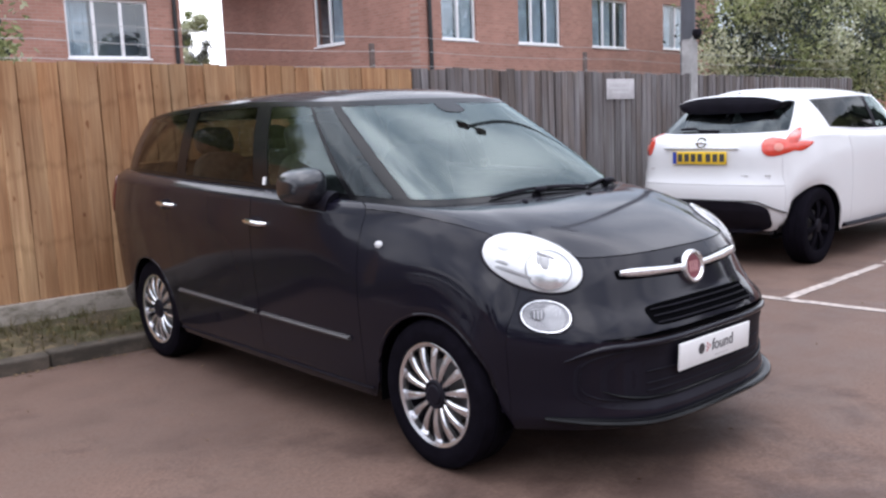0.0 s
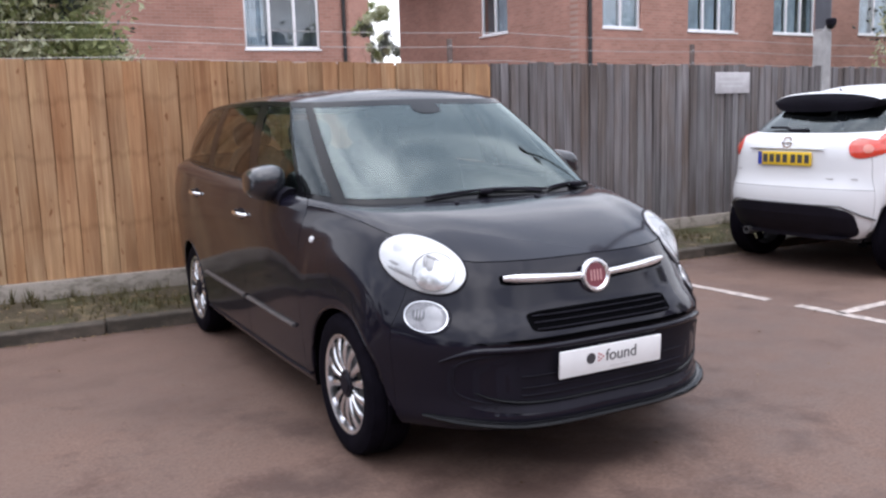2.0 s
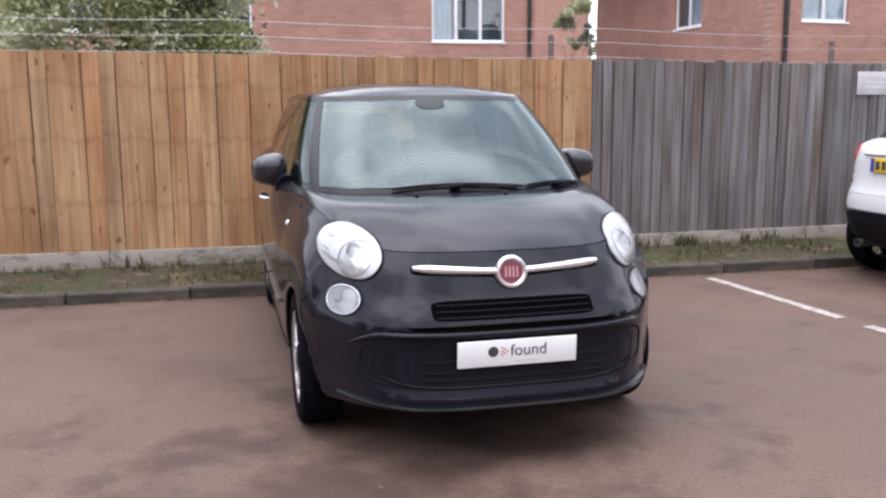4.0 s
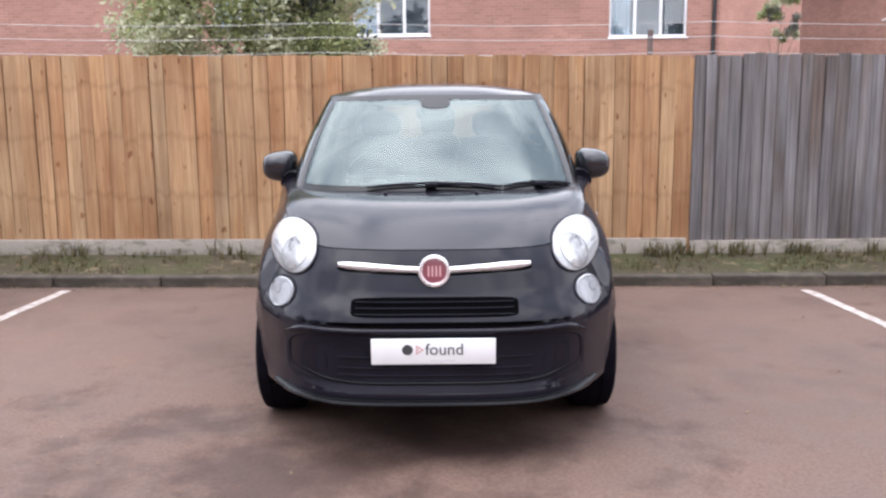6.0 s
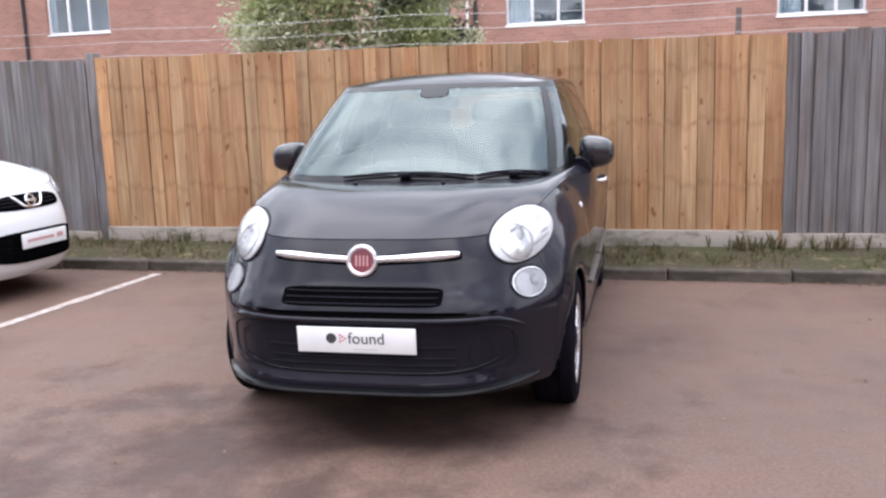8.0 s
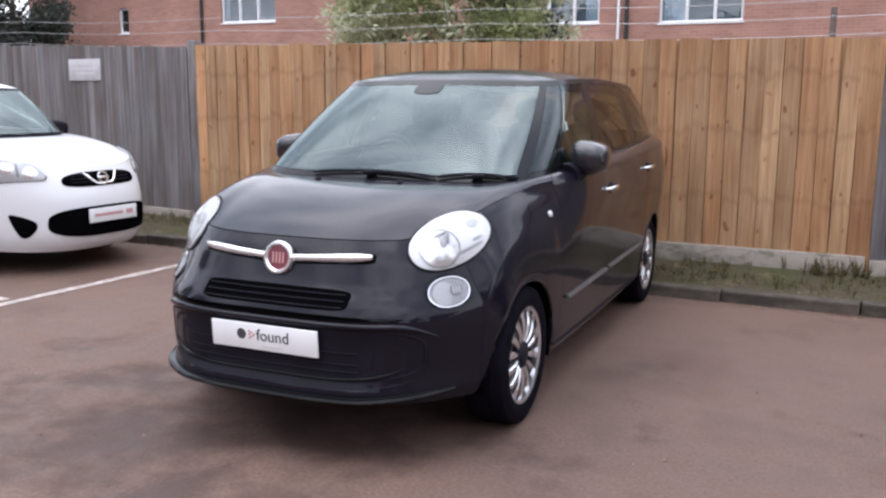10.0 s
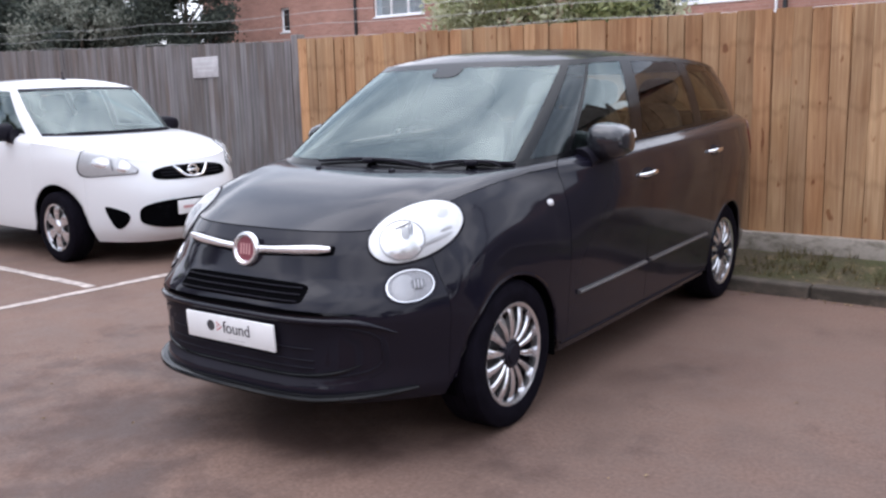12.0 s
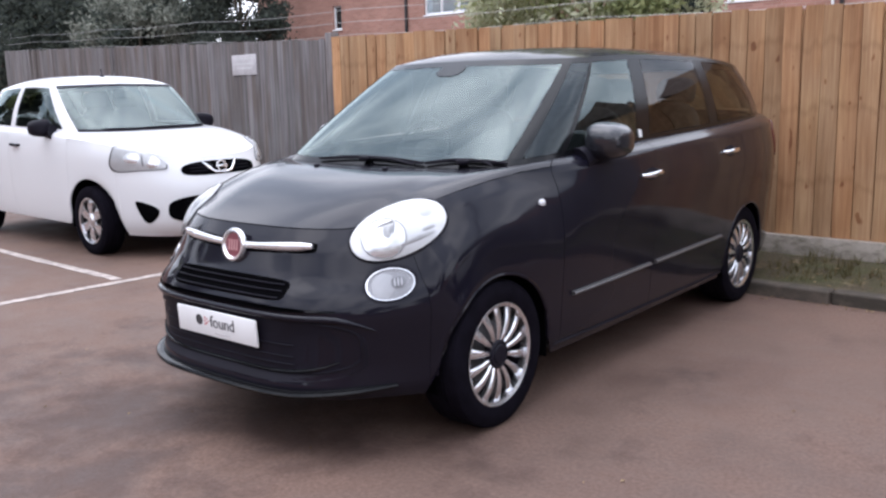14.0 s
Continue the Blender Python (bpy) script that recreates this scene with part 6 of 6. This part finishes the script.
def build_hatchback():
    car = thing("hatchback", "small white hatchback parked along the fence", "car")
    sh = CarShape(HATCH)
    white_body(sh, car, dict(front=0.52, wing=1.18, screen=0.88, door=2.32, rear=3.01, tail=3.58, pillar=WHITE_PAINT, windows=((1.18, 2.27), (2.37, 2.93), (3.01, 3.40))), 2.6)
    fy = lambda x, z: sh.hit((x, -2, z), (0, 1, 0))[0].y
    gr = part("upper_grille", sh.decal((0, 0.02, 0.725), (0, -1, 0.25), (1, 0, 0), 0.37, 0.062, 3.0, 0.004, 0, 6, 56), VOID, car, "dark upper grille with a chrome V")
    for q in (1, -1):
        pts = [(q * x, fy(q * x, z) - 0.010, z) for x, z in ((0.17, 0.768), (0.145, 0.745), (0.11, 0.708), (0.08, 0.685), (0.0, 0.678))]
        part("chrome_vee", tube(pts, [0.006, 0.012, 0.012, 0.010, 0.008], 8), CHROME, gr)
        for k in range(3):
            part("slat", tube([(q * x, fy(q * x, 0.70 + 0.025 * k) - 0.005, 0.70 + 0.025 * k) for x in np.linspace(0.10, 0.30, 6)], 0.004, 5), DARK_PLASTIC, gr)
    bd = part("badge", lathe([(0, 0.052), (0.012, 0.05), (0.012, 0.038), (0, 0.036)], 32, "Z"), SATIN_CHROME, car, "round chrome badge", pose(0, fy(0, 0.725) - 0.008, 0.725, 76))
    part("badge_bar", box(0.115, 0.02, 0.012, (0, 0, 0.008), 0.002), SATIN_CHROME, bd)
    part("lower_grille", sh.decal((0, -0.04, 0.40), (0, -1, 0), (1, 0, 0), 0.50, 0.115, 3.4, 0.012, 0, 8, 64, 0, 0.0), VOID, car, "black lower air intake")
    part("grille_mesh", join(*[tube([(x, fy(x, z) - 0.008, z) for x in np.linspace(-0.38, 0.38, 13)], 0.004, 5) for z in (0.345, 0.375, 0.405, 0.435, 0.46)]), DARK_PLASTIC, car)
    pl = part("number_plate", box(0.50, 0.010, 0.108, (0, 0, 0), 0.003), PLATE_WHITE, car, "white plate with unreadable red print", pose(0, fy(0, 0.44) - 0.028, 0.445))
    bars([(-0.05, 0.0, 0.30, 0.022), (0.17, 0.002, 0.07, 0.035)], 0, 0.001, INK_PINK, pl, pose(0, -0.0058, 0.0))
    for q in (1, -1):
        hc, hn, hu = (q * 0.63, 0.31, 0.825), (q * 0.50, -0.72, 0.42), (q * 0.62, 0.60, 0.30)
        lamp = part("headlamp", sh.decal(hc, hn, hu, 0.25, 0.092, 2.8, 0.006, 0.008, 7, 44, 0, 0.6), LAMP_PALE, car, "swept back clear headlamp")
        part("lamp_seal", sh.decal(hc, hn, hu, 0.255, 0.097, 2.8, 0.007, 0, 2, 44, 0.955, 0.6), SATIN_GREY, lamp)
        part("lamp_bowl", sh.decal((q * 0.55, 0.22, 0.79), hn, hu, 0.058, 0.050, 2.0, 0.012, 0.010, 5, 28, 0.0), LAMP_BOWL, lamp)
        part("lamp_bowl", sh.decal((q * 0.66, 0.36, 0.83), hn, hu, 0.080, 0.048, 2.2, 0.011, 0.008, 5, 28, 0.0), LAMP_BOWL, lamp)
        part("lamp_divider", sh.decal((q * 0.605, 0.29, 0.81), hn, (0.1 * q, 0, 1), 0.055, 0.010, 2.2, 0.014, 0.002, 3, 20), LAMP_MID, lamp)
        part("lamp_lens", sh.decal(hc, hn, hu, 0.248, 0.090, 2.8, 0.024, 0.016, 7, 44, 0, 0.6), LENS_GLASS, lamp).visible_shadow = False
        part("fog_lamp_recess", sh.decal((q * 0.665, 0.19, 0.40), (q * 0.5, -0.85, 0), (-q * 0.45, -0.15, -0.42), 0.105, 0.062, 2.6, 0.004, 0, 4, 32, 0, 0.65), VOID, car, "dark bumper recess")
        mirror_part(sh, car, q, (q * 0.865, 1.54, 1.06), (0.102, 0.07, 0.074), DARK_PLASTIC, (q * 0.78, 1.46, 1.02))
        for y in (2.17, 2.88):
            h = sh.hit((q * 1.5, y, 0.90), (-q, 0, 0))[0]
            part("door_handle", tube([(h.x - q * 0.004, y - 0.09, 0.90), (h.x + q * 0.025, y - 0.06, 0.90), (h.x + q * 0.025, y + 0.06, 0.905), (h.x - q * 0.004, y + 0.09, 0.905)], 0.013, 8), DARK_PLASTIC, car, "black door handle")
    screen = lambda x, z: sh.hit((x, -2, z), (0, 1, 0))[0]
    for x0, x1 in ((-0.50, 0.12), (0.10, 0.62)):
        part("wiper", tube([screen(x, 1.035) + Vector((0, -0.015, 0.004)) for x in np.linspace(x0, x1, 9)], 0.009, 7), DARK_PLASTIC, car)
    h = sh.tree.ray_cast(Vector((0, 1.95, 3)), Vector((0, 0, -1)))[0]
    part("aerial", join(blob(tuple(h + Vector((0, 0, 0.006))), (0.02, 0.03, 0.012), 2.2, 14, 8), tube([tuple(h), tuple(h + Vector((0, 0.02, 0.07)))], 0.005, 6)), DARK_PLASTIC, car)
    part("rear_view_mirror", blob((0, 1.58, 1.33), (0.11, 0.015, 0.034), 3.2), CABIN, car)
    running_gear(sh, car, ("cover", 0.29, 6, 0.030, 0.052, ALLOY, ALLOY), 0.705)
    cabin(sh, car, -0.34, 2.0, 2.75, 0.58, 1.3, 1.62, 0.98)
    car.matrix_basis = pose(-3.57, 2.66, 0, 0, 0, 88.5) @ Matrix.Diagonal((1.02, 1.0, 1.06, 1))
    return car


def roof_spoiler(sh, car, half):
    """A wing that carries the roof back, white above, with a deep dark lens-shaped face."""
    us = np.linspace(-1, 1, 41)
    over = lambda x, y: sh.tree.ray_cast(Vector((x, y, 3)), Vector((0, 0, -1)))[0].z
    edge = [(u * half, 3.72 - 0.13 * u * u, 1.492 - 0.035 * u * u - 0.03 * u ** 6) for u in us]
    skin, face = [], []
    for u, (x, y, z) in zip(us, edge):
        skin += [(x * 0.98, 3.12, over(x * 0.98, 3.12) + 0.002), (x, 3.34, over(x, 3.34) + 0.006), (x, (3.34 + y) / 2, (over(x, 3.34) + 0.006 + z) / 2 + 0.010), (x, y - 0.015, z + 0.004), (x, y, z - 0.006)]
        d = 0.145 * max(0.0, 1 - abs(u) ** 3.2) ** 0.5 + 0.006
        for k in range(6):
            q = k / 5
            face.append((x * (1 - 0.02 * q), y + 0.004 - 0.012 * q + 0.016 * math.sin(math.pi * q), z - 0.006 - d * q))
        face.append((x * 0.97, y - 0.10, z - 0.006 - d))
        face.append((x * 0.95, y - 0.26, z - d + 0.01))
    grid = lambda w: [(i * w + k, i * w + k + 1, (i + 1) * w + k + 1, (i + 1) * w + k) for i in range(len(us) - 1) for k in range(w - 1)]
    wing = part("rear_spoiler", raw(skin, grid(5)), WHITE_PAINT, car, "white roof spoiler with a dark rear face")
    part("spoiler_face", raw(face, grid(8)), DARK_PLASTIC, wing, "dark rear face")


def build_crossover():
    car = thing("crossover", "white compact crossover with red tail lamps parked tail out", "car")
    sh = CarShape(CROSS)
    white_body(sh, car, dict(front=0.55, wing=1.30, screen=0.95, door=2.19, pillar=DARK_PLASTIC, rear=2.98, tail=3.90, windows=((1.42, 2.15), (2.23, 3.62))), 2.2)
    ry = lambda x, z: sh.hit((x, 7, z), (0, -1, 0))[0].y
    part("rear_skirt", sh.decal((0, 4.0, 0.438), (0, 1, 0.0), (1, 0, 0), 0.60, 0.146, 4, 0.014, 0, 16, 72, 0, 0), DARK_PLASTIC, car, "black lower rear bumper")
    part("skirt_trim", tube([(x, ry(x, 0.585) + 0.006, 0.585 - 0.12 * max(0, abs(x) - 0.52) / 0.2) for x in np.linspace(-0.70, 0.70, 23)], 0.008, 6), SATIN_GREY, car)
    part("plate_recess", box(0.72, 0.02, 0.012, (0, 0, 0), 0.004), CHROME, car, "", pose(0, ry(0, 1.035) + 0.006, 1.035))
    pl = part("number_plate", box(0.52, 0.012, 0.112, (0, 0, 0), 0.003), PLATE_YELLOW, car, "yellow rear number plate with dark characters", pose(0, ry(0, 0.95) + 0.016, 0.955, 0, 0, 180))
    part("plate_band", box(0.04, 0.002, 0.108, (-0.24, -0.0065, 0)), PLATE_BLUE, pl)
    for x in (-0.185, -0.12, -0.055, 0.01, 0.09, 0.155, 0.22):
        bars([(x, 0, 0.045, 0.07)], 0, 0.001, INK, pl, pose(0, -0.0068, 0), "character_bar")
    bd = part("badge", lathe([(0, 0.05), (0.01, 0.048), (0.01, 0.036), (0, 0.034)], 30, "Z"), CHROME, car, "round chrome badge", pose(0, ry(0, 1.085) + 0.003, 1.085, -80))
    part("badge_bar", box(0.11, 0.018, 0.01, (0, 0, 0.006), 0.002), CHROME, bd)
    for x, w in ((-0.40, 0.09), (-0.56, 0.10)):
        bars([(0.0, 0, w, 0.012)], 0, 0.003, INK_GREY, car, pose(x, ry(x, 0.80) + 0.002, 0.80, 0, 0, 180 - 8 * x), "model_lettering_bars")
    bars([(0.0, 0, 0.07, 0.020)], 0, 0.003, INK_GREY, car, pose(0.50, ry(0.50, 0.85) + 0.002, 0.85, 0, 0, 176), "model_lettering_bars")
    roof_spoiler(sh, car, 0.51)
    part("rear_wiper", tube([(x, ry(x, 1.185) + 0.014, 1.185 + 0.02 * (x > 0.1)) for x in np.linspace(-0.08, 0.30, 8)], 0.011, 7), DARK_PLASTIC, car)
    for q in (1, -1):
        t = part("tail_lamp", sh.decal((q * 0.695, 3.98, 1.055), (q * 0.45, 0.9, 0.1), (q * 0.75, -0.6, 0.02), 0.165, 0.070, 2.3, 0.008, 0.010, 6, 36, 0, -0.6), RED_LENS, car, "red boomerang tail lamp")
        part("lamp_arm", sh.decal((q * 0.755, 3.85, 1.145), (q * 0.6, 0.7, 0.35), (q * 0.12, -0.6, 0.5), 0.19, 0.050, 1.6, 0.006, 0.007, 5, 28), RED_LENS, t)
        part("lamp_tip", sh.decal((q * 0.845, 3.74, 1.055), (q * 1.0, 0.35, 0.1), (0, -1, 0.12), 0.14, 0.040, 1.5, 0.006, 0.007, 5, 28, 0, -0.3), RED_LENS, t)
        part("lamp_core", sh.decal((q * 0.67, 4.01, 1.05), (q * 0.35, 0.9, 0.1), (1, 0, 0), 0.036, 0.036, 2.0, 0.020, 0.004, 3, 22), LAMP_PINK, t)
        mirror_part(sh, car, q, (q * 0.96, 1.55, 1.14), (0.11, 0.075, 0.08), WHITE_PAINT, (q * 0.82, 1.6, 1.08))
        part("sill_trim", sh.strip([(q * 0.87, y, 0.30) for y in np.linspace(1.42, 3.08, 12)], (-q, 0, 0), 0.045, 0.02), DARK_PLASTIC, car)
        h = sh.hit((q * 1.5, 2.02, 0.98), (-q, 0, 0))[0]
        part("door_handle", tube([(h.x - q * 0.004, 1.93, 0.98), (h.x + q * 0.025, 1.96, 0.98), (h.x + q * 0.025, 2.08, 0.985), (h.x - q * 0.004, 2.11, 0.985)], 0.014, 8), WHITE_PAINT, car)
    h = sh.tree.ray_cast(Vector((0, 3.35, 3)), Vector((0, 0, -1)))[0]
    part("aerial", tube([tuple(h), tuple(h + Vector((0, 0.05, 0.03)))], [0.018, 0.006], 8), DARK_PLASTIC, car)
    part("exhaust", lathe([(-0.12, 0.035), (0.0, 0.035), (0.0, 0.028), (-0.1, 0.028)], 20, "Z"), SATIN_GREY, car, "", pose(0.42, 4.05, 0.30, -90))
    running_gear(sh, car, ("black", 0.335, 7, 0.02, 0.04, RUBBER, DARK_PLASTIC), 0.715)
    cabin(sh, car, -0.36, 2.05, 2.9, 0.66, 1.4, 1.65, 1.06)
    car.matrix_basis = pose(8.18, 2.64, 0, 0, 0, 91) @ Matrix.Diagonal((1.06, 1.0, 1.03, 1))
    return car


build_hatchback()
build_crossover()


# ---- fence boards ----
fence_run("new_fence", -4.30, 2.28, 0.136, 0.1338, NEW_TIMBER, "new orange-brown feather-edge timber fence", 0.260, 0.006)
fence_run("weathered_fence", 2.30, 12.0, 0.108, 0.104, OLD_TIMBER, "weathered grey feather-edge timber fence", 0.235, 0.014)
fence_run("weathered_fence", -16.0, -4.42, 0.108, 0.104, OLD_TIMBER, "weathered grey feather-edge timber fence", 0.20, 0.012)
gravel_boards(-4.30, 2.28, 2.2, 0.0, 0.257, "gravel boards")
gravel_boards(2.30, 12.0, 2.4, 0.02, 0.232, "gravel boards")
gravel_boards(-16.0, -4.42, 2.4, 0.02, 0.197, "gravel boards")
